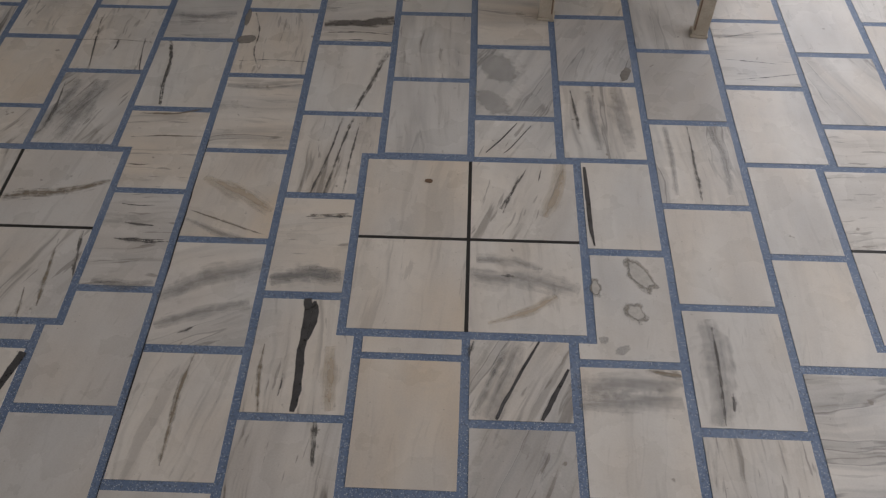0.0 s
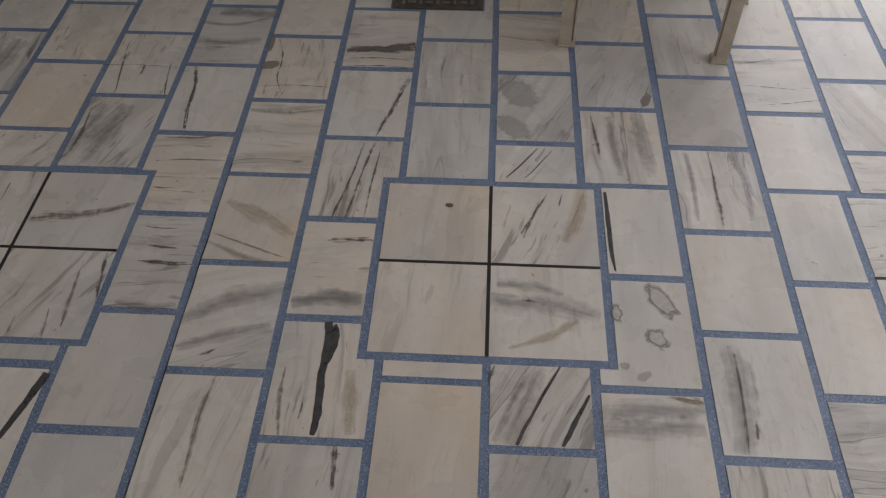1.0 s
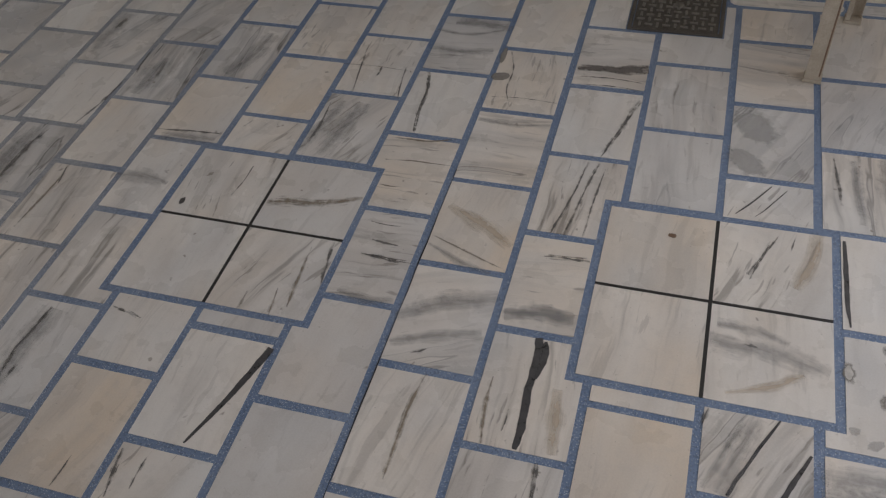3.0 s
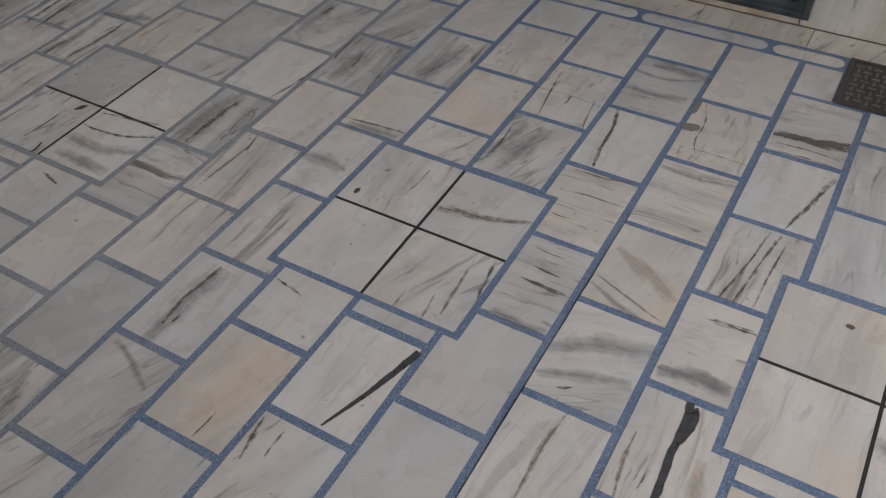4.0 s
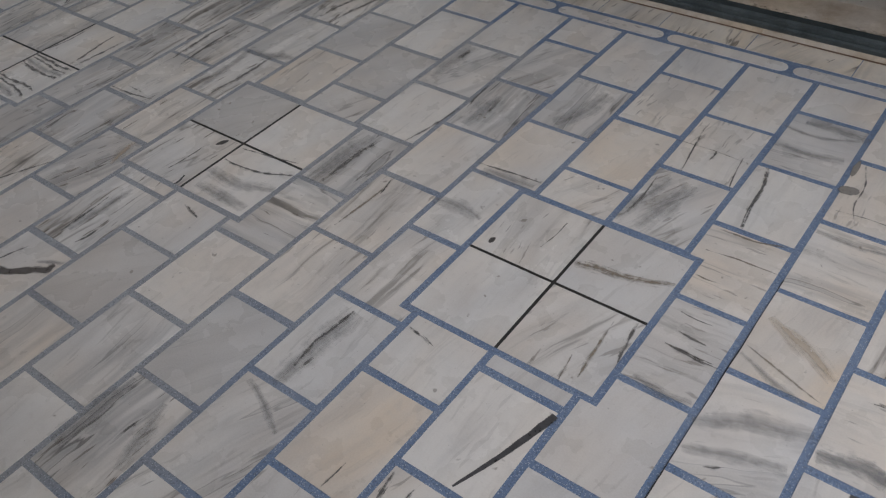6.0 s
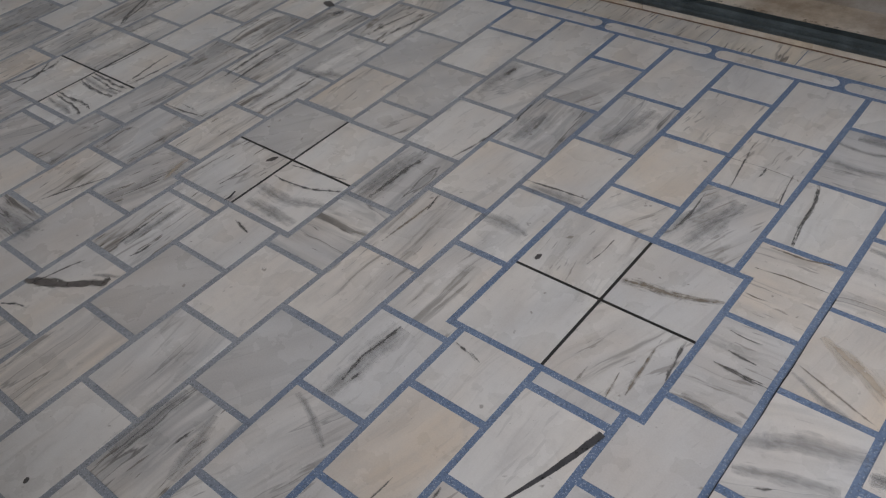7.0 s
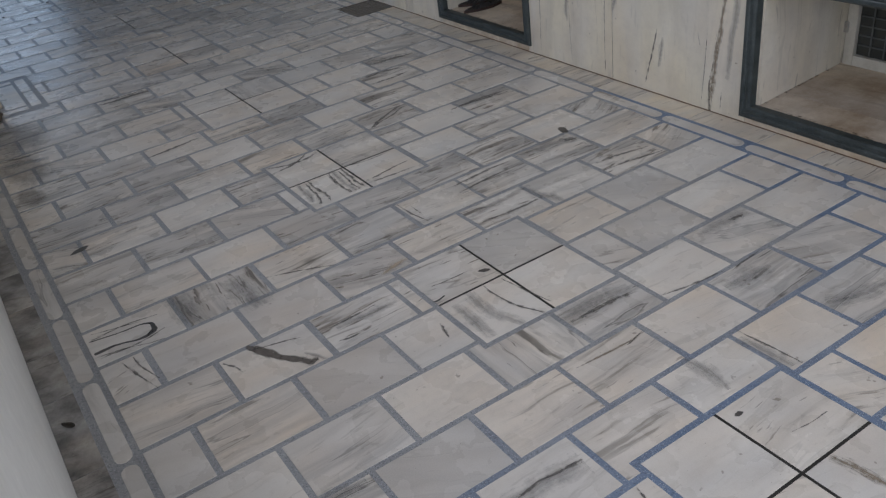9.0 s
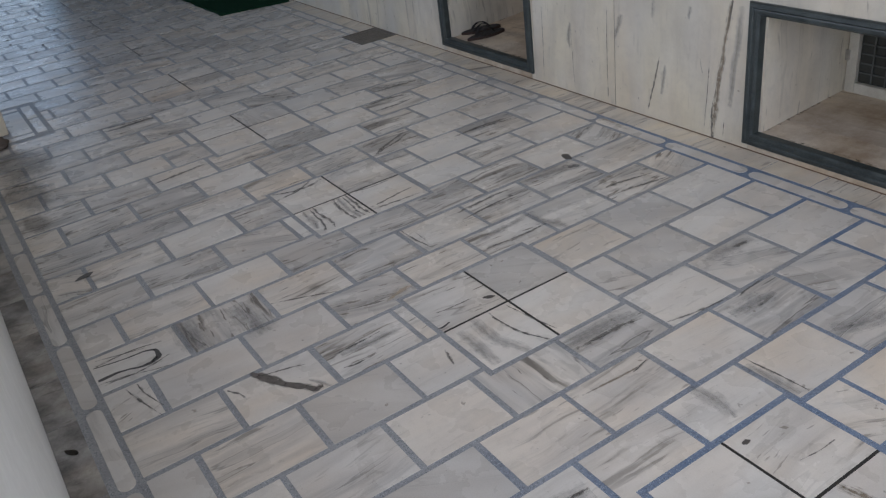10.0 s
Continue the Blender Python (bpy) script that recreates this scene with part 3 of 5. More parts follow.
vein(8, 0.024, VEIN, (-3.358, -1.454, 0.9), (-3.359, -1.415, 1), (-3.360, -1.378, 0.75), (-3.350, -1.336, 0.45), (-3.333, -1.297, 0.6), (-3.332, -1.255, 0.9), (-3.351, -1.218, 1.3), (-3.409, -1.216, 0.7), (-3.430, -1.253, 0.45), (-3.430, -1.314, 0.35), (-3.440, -1.379, 0.35), (-3.454, -1.450, 0.3))
vein(9, 0.006, SOFTVEIN, (-3.332, -1.472, 0.8), (-3.316, -1.360, 1), (-3.275, -1.254, 0.7), (-3.259, -1.153, 0.5))
vein(10, 0.006, SOFTVEIN, (-3.501, -1.431, 0.7), (-3.476, -1.347, 1), (-3.451, -1.247, 0.7))
vein(46, 0.032, BANDVEIN, (-2.994, -0.980, 0.4), (-2.922, -0.946, 1.1), (-2.851, -0.917, 0.7), (-2.807, -0.877, 0.8), (-2.746, -0.837, 1), (-2.738, -0.806, 0.5))
vein(47, 0.008, SOFTVEIN, (-2.961, -0.983, 0.6), (-2.935, -0.895, 1), (-2.903, -0.800, 0.6))
vein(48, 0.008, SOFTVEIN, (-2.956, -1.089, 0.8), (-2.907, -1.057, 1), (-2.846, -1.045, 0.5))
vein(49, 0.012, GREYVEIN, (-2.810, -0.829, 0.6), (-2.756, -0.802, 1), (-2.715, -0.781, 0.6))
vein(11, 0.013, SOFTVEIN, (-4.078, -0.016, 0.8), (-3.98, -0.020, 1.0), (-3.88, -0.030, 1.1), (-3.795, -0.022, 0.7))
vein(12, 0.012, SOFTVEIN, (-4.07, -0.038, 0.6), (-3.98, -0.044, 1.1), (-3.88, -0.056, 0.8), (-3.795, -0.052, 0.9))
vein(13, 0.020, GREYVEIN, (-4.075, -0.064, 0.8), (-3.98, -0.072, 0.9), (-3.88, -0.080, 0.7), (-3.795, -0.075, 0.9))
vein(14, 0.019, SOFTVEIN, (-4.075, -0.088, 1.0), (-3.98, -0.102, 0.9), (-3.88, -0.107, 0.6), (-3.795, -0.10, 0.9))
vein(15, 0.014, SOFTVEIN, (-4.07, -0.205, 0.6), (-3.99, -0.212, 0.9), (-3.90, -0.205, 1.1), (-3.83, -0.20, 1.4), (-3.795, -0.215, 1.0))
vein(16, 0.013, SOFTVEIN, (-4.05, -0.225, 0.6), (-3.98, -0.234, 0.9), (-3.90, -0.235, 0.9), (-3.84, -0.25, 1.3), (-3.795, -0.262, 1.0))
vein(17, 0.023, GREYVEIN, (-4.06, -0.262, 0.5), (-3.97, -0.268, 0.9), (-3.90, -0.270, 0.9), (-3.84, -0.288, 0.6))
vein(18, 0.020, SOFTVEIN, (-4.37, -0.295, 0.6), (-4.325, -0.21, 1.0), (-4.315, -0.12, 1.1), (-4.345, -0.015, 0.6))
vein(19, 0.012, SOFTVEIN, (-3.845, 0.015, 1.0), (-3.855, 0.10, 0.9), (-3.88, 0.20, 0.8), (-3.885, 0.295, 0.5))
vein(20, 0.013, SOFTVEIN, (-3.815, 0.012, 1.2), (-3.805, 0.12, 0.9), (-3.80, 0.28, 0.6))
vein(21, 0.009, SOFTVEIN, (-4.07, 0.012, 1.0), (-4.045, 0.14, 0.8), (-4.06, 0.29, 0.6))
vein(22, 0.017, SOFTVEIN, (-4.560, 0.635, 0.9), (-4.50, 0.52, 0.8), (-4.455, 0.43, 1.1), (-4.40, 0.36, 1.0))
vein(23, 0.013, SOFTVEIN, (-4.530, 0.645, 0.9), (-4.465, 0.53, 0.9), (-4.435, 0.43, 0.8), (-4.40, 0.375, 0.8))
vein(24, 0.010, SOFTVEIN, (-3.315, -1.44, 1.0), (-3.305, -1.30, 0.8), (-3.34, -1.17, 0.7))
vein(25, 0.009, SOFTVEIN, (-3.46, -1.44, 1.0), (-3.475, -1.30, 0.8), (-3.45, -1.18, 0.7))
vein(26, 0.029, SOFTVEIN, (-3.50, 0.96, 0.6), (-3.47, 0.99, 1.2), (-3.42, 1.0, 0.8))
vein(34, 0.038, SOFTVEIN, (-5.335, 0.879, 1.0), (-5.324, 1.011, 0.7), (-5.301, 1.19, 0.6))
vein(35, 0.029, SOFTVEIN, (-5.147, 0.70, 1.0), (-5.152, 0.878, 0.8), (-5.10, 1.02, 0.5))
vein(36, 0.023, SOFTVEIN, (-5.003, 0.70, 1.0), (-5.001, 0.835, 0.8), (-5.021, 1.004, 0.5))
vein(37, 0.043, SOFTVEIN, (-6.195, -0.73, 0.6), (-6.174, -0.599, 0.7), (-6.204, -0.42, 1.0))
vein(38, 0.026, SOFTVEIN, (-5.703, -1.44, 1.0), (-5.678, -1.297, 0.8), (-5.673, -1.144, 0.6))
vein(50, 0.030, VEIN, (-0.413, -0.218, 0.9), (-0.407, -0.263, 1.0), (-0.407, -0.322, 0.85), (-0.408, -0.39, 0.8), (-0.404, -0.465, 0.8), (-0.402, -0.517, 0.75), (-0.407, -0.549, 0.6))
vein(51, 0.024, VEIN, (-0.395, -0.226, 0.6), (-0.388, -0.262, 1.1), (-0.390, -0.30, 0.8), (-0.398, -0.345, 0.4))
vein(100, 0.010, SOFTVEIN, (-1.030, 0.833, 1), (-1.011, 0.718, 1), (-1.011, 0.618, 0.7), (-0.998, 0.522, 0.5))
vein(101, 0.034, BANDVEIN, (-0.524, 0.966, 0.8), (-0.390, 0.979, 1), (-0.280, 0.997, 1.1))
vein(102, 0.006, SOFTVEIN, (-0.525, 0.919, 0.8), (-0.398, 0.929, 1), (-0.287, 0.916, 0.8))
vein(103, 0.005, SOFTVEIN, (-0.519, 0.875, 0.8), (-0.394, 0.885, 1), (-0.284, 0.872, 0.8))
vein(104, 0.010, SOFTVEIN, (-0.980, -0.035, 0.5), (-0.904, -0.036, 1), (-0.829, -0.035, 0.8))
vein(105, 0.020, GREYVEIN, (-0.998, -0.183, 0.5), (-0.920, -0.198, 1), (-0.830, -0.187, 0.6))
vein(106, 0.006, BROWNVEIN, (-1.023, 0.255, 1), (-0.985, 0.252, 1), (-0.945, 0.256, 0.5))
vein(107, 0.005, BROWNVEIN, (-1.043, 0.371, 0.6), (-0.937, 0.381, 1), (-0.822, 0.381, 0.8))
vein(108, 0.034, GREYVEIN, (-0.523, -0.158, 0.8), (-0.418, -0.137, 1), (-0.330, -0.148, 0.8))
vein(109, 0.007, SOFTVEIN, (-0.405, 0.481, 1), (-0.423, 0.337, 0.8), (-0.444, 0.238, 1), (-0.461, 0.157, 0.7))
vein(110, 0.008, SOFTVEIN, (-0.370, 0.482, 1.2), (-0.388, 0.390, 1), (-0.407, 0.256, 0.9), (-0.422, 0.157, 0.9))
vein(111, 0.006, SOFTVEIN, (-0.349, 0.462, 0.7), (-0.359, 0.341, 1), (-0.367, 0.160, 0.8))
vein(112, 0.005, BROWNVEIN, (-0.449, 0.074, 0.7), (-0.395, 0.076, 1), (-0.341, 0.082, 1))
vein(113, 0.045, GREYVEIN, (-0.809, -0.230, 0.4), (-0.701, -0.168, 0.9), (-0.547, -0.107, 0.5))
vein(114, 0.022, GREYVEIN, (-0.796, -0.314, 0.7), (-0.696, -0.276, 1), (-0.564, -0.238, 0.7))
vein(115, 0.008, SOFTVEIN, (-0.730, -0.340, 0.5), (-0.708, -0.329, 1), (-0.687, -0.314, 0.5))
vein(116, 0.012, BROWNVEIN, (-0.668, -0.393, 0.7), (-0.681, -0.459, 1), (-0.686, -0.583, 0.9), (-0.683, -0.697, 0.6))
vein(117, 0.011, BROWNVEIN, (-0.503, -0.362, 0.5), (-0.504, -0.450, 1), (-0.487, -0.552, 0.9))
vein(118, 0.034, TANVEIN, (-0.333, -0.363, 0.7), (-0.329, -0.461, 1), (-0.318, -0.544, 0.8))
vein(119, 0.008, SOFTVEIN, (-0.442, -0.446, 0.6), (-0.443, -0.488, 1), (-0.447, -0.509, 0.4))
vein(120, 0.013, SOFTVEIN, (-0.346, -0.572, 1), (-0.342, -0.631, 0.9), (-0.340, -0.686, 0.9))
vein(121, 0.011, VEIN, (0.184, -0.329, 0.6), (0.138, -0.414, 0.9), (0.114, -0.467, 0.7), (0.096, -0.501, 1), (0.075, -0.550, 0.9))
vein(122, 0.030, GREYVEIN, (0.135, -0.332, 0.8), (0.092, -0.437, 1), (0.047, -0.546, 1))
vein(123, 0.012, GREYVEIN, (0.102, -0.334, 0.6), (0.055, -0.460, 1), (0.020, -0.543, 0.6))
vein(124, 0.010, SOFTVEIN, (0.021, -0.333, 0.9), (0.012, -0.356, 1), (0.004, -0.391, 0.5))
vein(125, 0.016, VEIN, (0.253, -0.407, 0.6), (0.232, -0.450, 0.7), (0.207, -0.498, 1.1), (0.183, -0.548, 0.8))
vein(126, 0.034, GREYVEIN, (0.272, -0.453, 0.8), (0.417, -0.440, 1), (0.526, -0.440, 0.8))
vein(127, 0.028, GREYVEIN, (0.273, -0.504, 1), (0.394, -0.490, 1.1), (0.520, -0.481, 1))
vein(128, 0.020, BROWNVEIN, (0.439, -0.405, 0.4), (0.493, -0.410, 1), (0.526, -0.418, 0.9))
vein(129, 0.036, GREYVEIN, (0.619, -0.243, 0.6), (0.625, -0.333, 1.1), (0.619, -0.408, 1), (0.613, -0.480, 0.9), (0.604, -0.548, 0.7))
vein(130, 0.006, SOFTVEIN, (0.625, -0.266, 1), (0.621, -0.387, 0.9), (0.617, -0.469, 1), (0.610, -0.546, 0.7))
vein(131, 0.007, SOFTVEIN, (0.643, -0.458, 0.5), (0.640, -0.488, 1), (0.638, -0.510, 0.5))
vein(132, 0.034, GREYVEIN, (0.003, -0.130, 1), (0.104, -0.127, 0.9), (0.193, -0.139, 1), (0.296, -0.165, 0.7))
vein(133, 0.018, GREYVEIN, (0.022, -0.073, 1), (0.114, -0.070, 1), (0.200, -0.100, 0.6))
vein(134, 0.008, SOFTVEIN, (0.089, -0.122, 0.5), (0.109, -0.122, 1), (0.124, -0.126, 0.5))
vein(135, 0.022, TANVEIN, (0.054, -0.279, 0.5), (0.180, -0.231, 1), (0.236, -0.186, 0.7))
vein(136, 0.008, SOFTVEIN, (0.173, 0.293, 0.6), (0.129, 0.204, 1), (0.090, 0.116, 0.8))
vein(137, 0.007, SOFTVEIN, (0.144, 0.252, 0.6), (0.119, 0.174, 1), (0.095, 0.099, 0.6))
vein(138, 0.006, SOFTVEIN, (0.215, 0.300, 0.6), (0.197, 0.223, 0.7))
vein(139, 0.034, TANVEIN, (0.271, 0.306, 0.6), (0.255, 0.196, 1), (0.212, 0.090, 0.8))
vein(140, 0.010, SOFTVEIN, (0.317, 0.644, 0.8), (0.327, 0.530, 1), (0.338, 0.425, 0.5))
vein(141, 0.018, GREYVEIN, (0.374, 0.643, 0.8), (0.384, 0.497, 1), (0.394, 0.369, 0.8))
vein(142, 0.030, GREYVEIN, (0.455, 0.662, 0.9), (0.472, 0.519, 1), (0.487, 0.365, 0.6))
vein(143, 0.012, GREYVEIN, (0.599, 0.481, 1), (0.604, 0.371, 1), (0.598, 0.190, 0.7))
vein(144, 0.009, SOFTVEIN, (0.669, 0.484, 0.5), (0.668, 0.309, 1), (0.669, 0.169, 0.9))
vein(145, 0.016, GREYVEIN, (0.745, 0.470, 0.8), (0.765, 0.346, 0.8), (0.755, 0.198, 0.6))
vein(146, 0.004, SOFTVEIN, (0.837, 0.943, 0.7), (0.911, 0.961, 1), (0.994, 0.989, 0.6))
vein(147, 0.004, SOFTVEIN, (0.830, 0.829, 0.7), (0.934, 0.818, 1), (1.031, 0.806, 0.6))
vein(148, 0.004, SOFTVEIN, (0.854, 0.719, 0.7), (0.979, 0.738, 1), (1.092, 0.761, 0.6))
vein(149, 0.045, GREYVEIN, (-1.217, 0.638, 0.7), (-1.234, 0.511, 1), (-1.266, 0.348, 0.7))
vein(150, 0.026, GREYVEIN, (-1.281, 0.635, 0.8), (-1.309, 0.508, 1), (-1.341, 0.353, 0.8))
vein(151, 0.010, SOFTVEIN, (-1.329, 0.623, 0.4), (-1.321, 0.507, 1), (-1.326, 0.397, 0.6))
vein(152, 0.007, SOFTVEIN, (-1.315, 0.978, 0.5), (-1.293, 0.811, 1), (-1.274, 0.682, 0.8))
vein(153, 0.010, SOFTVEIN, (-1.218, 0.853, 1), (-1.217, 0.814, 1), (-1.222, 0.788, 0.5))
vein(154, 0.007, SOFTVEIN, (-1.129, 0.862, 0.7), (-1.119, 0.765, 1), (-1.105, 0.689, 0.6))
vein(155, 0.003, BROWNVEIN, (-1.370, 0.845, 0.8), (-1.236, 0.853, 1), (-1.062, 0.838, 0.8))
vein(156, 0.030, BROWNVEIN, (-1.352, 0.103, 0.6), (-1.270, 0.128, 1), (-1.179, 0.131, 0.9), (-1.047, 0.185, 0.6))
vein(157, 0.009, SOFTVEIN, (-1.073, -0.011, 0.8), (-1.062, -0.108, 1), (-1.047, -0.192, 0.8))
vein(158, 0.010, BROWNVEIN, (-1.130, -0.043, 0.4), (-1.119, -0.209, 1), (-1.114, -0.271, 0.5))
vein(159, 0.010, BROWNVEIN, (-1.166, -0.211, 0.4), (-1.159, -0.261, 1), (-1.150, -0.313, 0.6))
vein(160, 0.010, BROWNVEIN, (-1.248, -0.241, 0.4), (-1.246, -0.309, 1))
vein(161, 0.006, SOFTVEIN, (-1.459, 0.253, 0.5), (-1.459, 0.180, 1), (-1.470, 0.109, 0.6))
vein(162, 0.005, SOFTVEIN, (-0.775, 1.024, 0.7), (-0.742, 0.923, 1), (-0.746, 0.803, 0.8), (-0.708, 0.701, 0.7))
vein(163, 0.003, SOFTVEIN, (-0.783, 0.753, 1), (-0.680, 0.764, 0.8), (-0.555, 0.755, 0.7))
vein(164, 0.012, GREYVEIN, (-0.796, 0.628, 0.8), (-0.679, 0.613, 1), (-0.550, 0.639, 0.7))
vein(165, 0.012, GREYVEIN, (-1.085, 1.119, 0.8), (-0.952, 1.100, 1), (-0.835, 1.154, 0.7))
vein(166, 0.020, GREYVEIN, (-1.076, 1.000, 0.6), (-0.956, 0.993, 1), (-0.842, 1.015, 0.8))
vein(167, 0.010, SOFTVEIN, (-1.889, 0.365, 0.6), (-1.776, 0.376, 1), (-1.640, 0.384, 0.9))
vein(168, 0.030, GREYVEIN, (-1.852, 0.337, 0.8), (-1.755, 0.346, 1), (-1.649, 0.348, 0.8))
vein(169, 0.034, GREYVEIN, (-1.902, 0.124, 0.7), (-1.817, 0.139, 1), (-1.706, 0.116, 0.6))
vein(170, 0.012, SOFTVEIN, (-2.153, 0.608, 0.6), (-2.166, 0.470, 1), (-2.195, 0.333, 0.7))
vein(171, 0.009, SOFTVEIN, (-2.153, 0.833, 0.6), (-2.139, 0.681, 1), (-2.128, 0.626, 0.5))
vein(172, 0.050, GREYVEIN, (-2.059, 0.759, 0.6), (-2.070, 0.644, 1), (-2.081, 0.534, 0.8))
vein(173, 0.050, GREYVEIN, (-1.721, 0.987, 0.6), (-1.725, 0.846, 1), (-1.785, 0.708, 0.8))
vein(174, 0.050, GREYVEIN, (-2.377, 1.018, 0.6), (-2.383, 0.888, 1), (-2.393, 0.744, 0.5))
vein(175, 0.020, SOFTVEIN, (-2.372, 0.988, 0.8), (-2.373, 0.951, 1), (-2.377, 0.913, 0.4))
vein(176, 0.020, SOFTVEIN, (-2.278, 0.295, 0.6), (-2.297, 0.142, 1), (-2.295, -0.011, 0.6))
vein(177, 0.050, GREYVEIN, (-2.324, 0.291, 0.5), (-2.345, 0.114, 1), (-2.343, -0.028, 0.8))
vein(178, 0.007, SOFTVEIN, (-2.691, -0.025, 0.8), (-2.571, -0.007, 1), (-2.435, 0.020, 0.8))
vein(179, 0.012, SOFTVEIN, (-2.698, -0.107, 0.6), (-2.584, -0.108, 1), (-2.493, -0.084, 1), (-2.383, -0.034, 0.6))
vein(180, 0.030, GREYVEIN, (-2.704, -0.180, 0.7), (-2.554, -0.191, 1), (-2.402, -0.137, 0.7))
vein(181, 0.030, GREYVEIN, (-2.673, -0.263, 0.7), (-2.532, -0.264, 1), (-2.418, -0.266, 0.7))
vein(182, 0.014, VEIN, (-2.751, -0.254, 0.7), (-2.739, -0.293, 1), (-2.744, -0.311, 0.4))
vein(183, 0.007, SOFTVEIN, (-2.828, -0.078, 0.6), (-2.829, -0.196, 0.9), (-2.837, -0.259, 0.5))
vein(184, 0.008, SOFTVEIN, (-2.092, 0.130, 0.7), (-2.078, 0.075, 1), (-2.072, 0.044, 0.5))
vein(185, 0.014, BROWNVEIN, (-2.079, 0.093, 0.4), (-2.085, -0.042, 1), (-2.096, -0.163, 0.6))
vein(186, 0.045, GREYVEIN, (-1.764, -0.423, 0.9), (-1.777, -0.550, 1), (-1.788, -0.648, 0.9), (-1.785, -0.742, 0.5))
vein(187, 0.011, SOFTVEIN, (-1.778, -0.419, 1), (-1.788, -0.514, 0.9), (-1.797, -0.576, 0.8), (-1.783, -0.669, 0.5))
vein(188, 0.008, SOFTVEIN, (-1.758, -0.618, 0.7), (-1.762, -0.668, 0.8))
vein(189, 0.012, GREYVEIN, (-1.854, -0.774, 0.8), (-1.765, -0.805, 1), (-1.662, -0.863, 0.8))
vein(192, 0.009, SOFTVEIN, (-1.605, -0.378, 0.6), (-1.546, -0.386, 1), (-1.502, -0.399, 0.8))
vein(193, 0.006, SOFTVEIN, (-1.451, -0.821, 0.6), (-1.453, -0.870, 1), (-1.458, -0.907, 0.5))
vein(194, 0.011, SOFTVEIN, (-1.331, -0.773, 0.7), (-1.327, -0.824, 1), (-1.314, -0.899, 0.8))
vein(195, 0.007, SOFTVEIN, (-1.259, -0.763, 0.9), (-1.266, -0.810, 1), (-1.263, -0.866, 0.6))
vein(196, 0.010, SOFTVEIN, (-1.803, -1.266, 0.5), (-1.815, -1.337, 1), (-1.835, -1.417, 0.7))
vein(197, 0.040, GREYVEIN, (-2.124, -0.954, 0.5), (-2.122, -1.075, 1), (-2.127, -1.213, 0.8))
vein(198, 0.010, SOFTVEIN, (-1.998, -1.030, 0.6), (-2.002, -1.064, 1), (-2.002, -1.094, 0.4))
vein(199, 0.030, GREYVEIN, (-1.979, -0.962, 0.5), (-1.951, -1.073, 1), (-1.921, -1.169, 0.6))
vein(200, 0.012, SOFTVEIN, (-2.887, -0.485, 0.4), (-2.882, -0.582, 1), (-2.875, -0.692, 0.6))
vein(201, 0.010, SOFTVEIN, (-2.772, -0.618, 1), (-2.767, -0.659, 0.9), (-2.781, -0.700, 0.4))
vein(202, 0.030, GREYVEIN, (-2.852, -0.408, 0.4), (-2.854, -0.542, 1), (-2.862, -0.672, 0.6))
vein(203, 0.012, SOFTVEIN, (-3.519, -0.008, 0.7), (-3.400, -0.005, 1), (-3.282, 0.015, 0.6))
vein(204, 0.008, SOFTVEIN, (-3.460, 0.033, 0.6), (-3.368, 0.027, 0.9))
vein(205, 0.014, SOFTVEIN, (-3.424, 0.577, 0.5), (-3.423, 0.441, 1), (-3.398, 0.270, 0.6))
vein(206, 0.030, GREYVEIN, (-3.216, 0.540, 0.4), (-3.191, 0.319, 1), (-3.174, 0.159, 0.6))
vein(207, 0.040, TANVEIN, (-3.084, -0.216, 0.6), (-3.074, -0.293, 1), (-3.052, -0.361, 0.4))
vein(208, 0.012, SOFTVEIN, (-2.615, -0.362, 0.6), (-2.566, -0.379, 1), (-2.517, -0.389, 0.4))
vein(209, 0.034, GREYVEIN, (-1.028, 1.181, 0.6), (-0.945, 1.187, 0.9), (-0.801, 1.163, 0.8))
vein(210, 0.010, SOFTVEIN, (-1.037, 0.853, 1), (-1.013, 0.757, 1), (-1.005, 0.621, 0.8), (-0.990, 0.508, 0.5))
vein(211, 0.010, SOFTVEIN, (-3.229, -1.384, 0.8), (-3.120, -1.358, 1), (-2.991, -1.320, 0.6))
vein(212, 0.008, SOFTVEIN, (-3.234, -1.340, 0.8), (-3.155, -1.334, 1), (-3.039, -1.298, 0.6))
vein(213, 0.080, GREYVEIN, (-3.487, -0.860, 0.8), (-3.319, -0.843, 1), (-3.198, -0.828, 0.8))
vein(214, 0.060, GREYVEIN, (-3.531, -1.087, 0.8), (-3.420, -1.084, 1), (-3.284, -1.067, 0.8))
vein(215, 0.012, SOFTVEIN, (-3.254, -0.455, 0.4), (-3.319, -0.584, 0.8), (-3.382, -0.731, 0.6))
vein(216, 0.017, SOFTVEIN, (-4.376, -0.064, 0.8), (-4.302, -0.179, 1), (-4.282, -0.308, 0.6))
vein(217, 0.020, SOFTVEIN, (-4.259, 0.800, 0.6), (-4.271, 0.970, 1), (-4.254, 1.207, 0.7))
vein(218, 0.014, SOFTVEIN, (-4.271, 0.861, 0.6), (-4.250, 1.009, 1), (-4.221, 1.181, 0.7))
vein(219, 0.017, SOFTVEIN, (-3.026, 1.212, 0.6), (-3.059, 1.044, 1), (-3.083, 0.871, 0.7))
vein(220, 0.017, SOFTVEIN, (-3.109, 1.195, 0.6), (-3.143, 1.051, 1), (-3.162, 0.896, 0.7))
vein(221, 0.043, GREYVEIN, (-3.456, 1.022, 0.9), (-3.485, 0.858, 1), (-3.500, 0.687, 0.5))
vein(222, 0.020, SOFTVEIN, (-3.492, 0.621, 0.7), (-3.492, 0.481, 1), (-3.472, 0.286, 0.8))
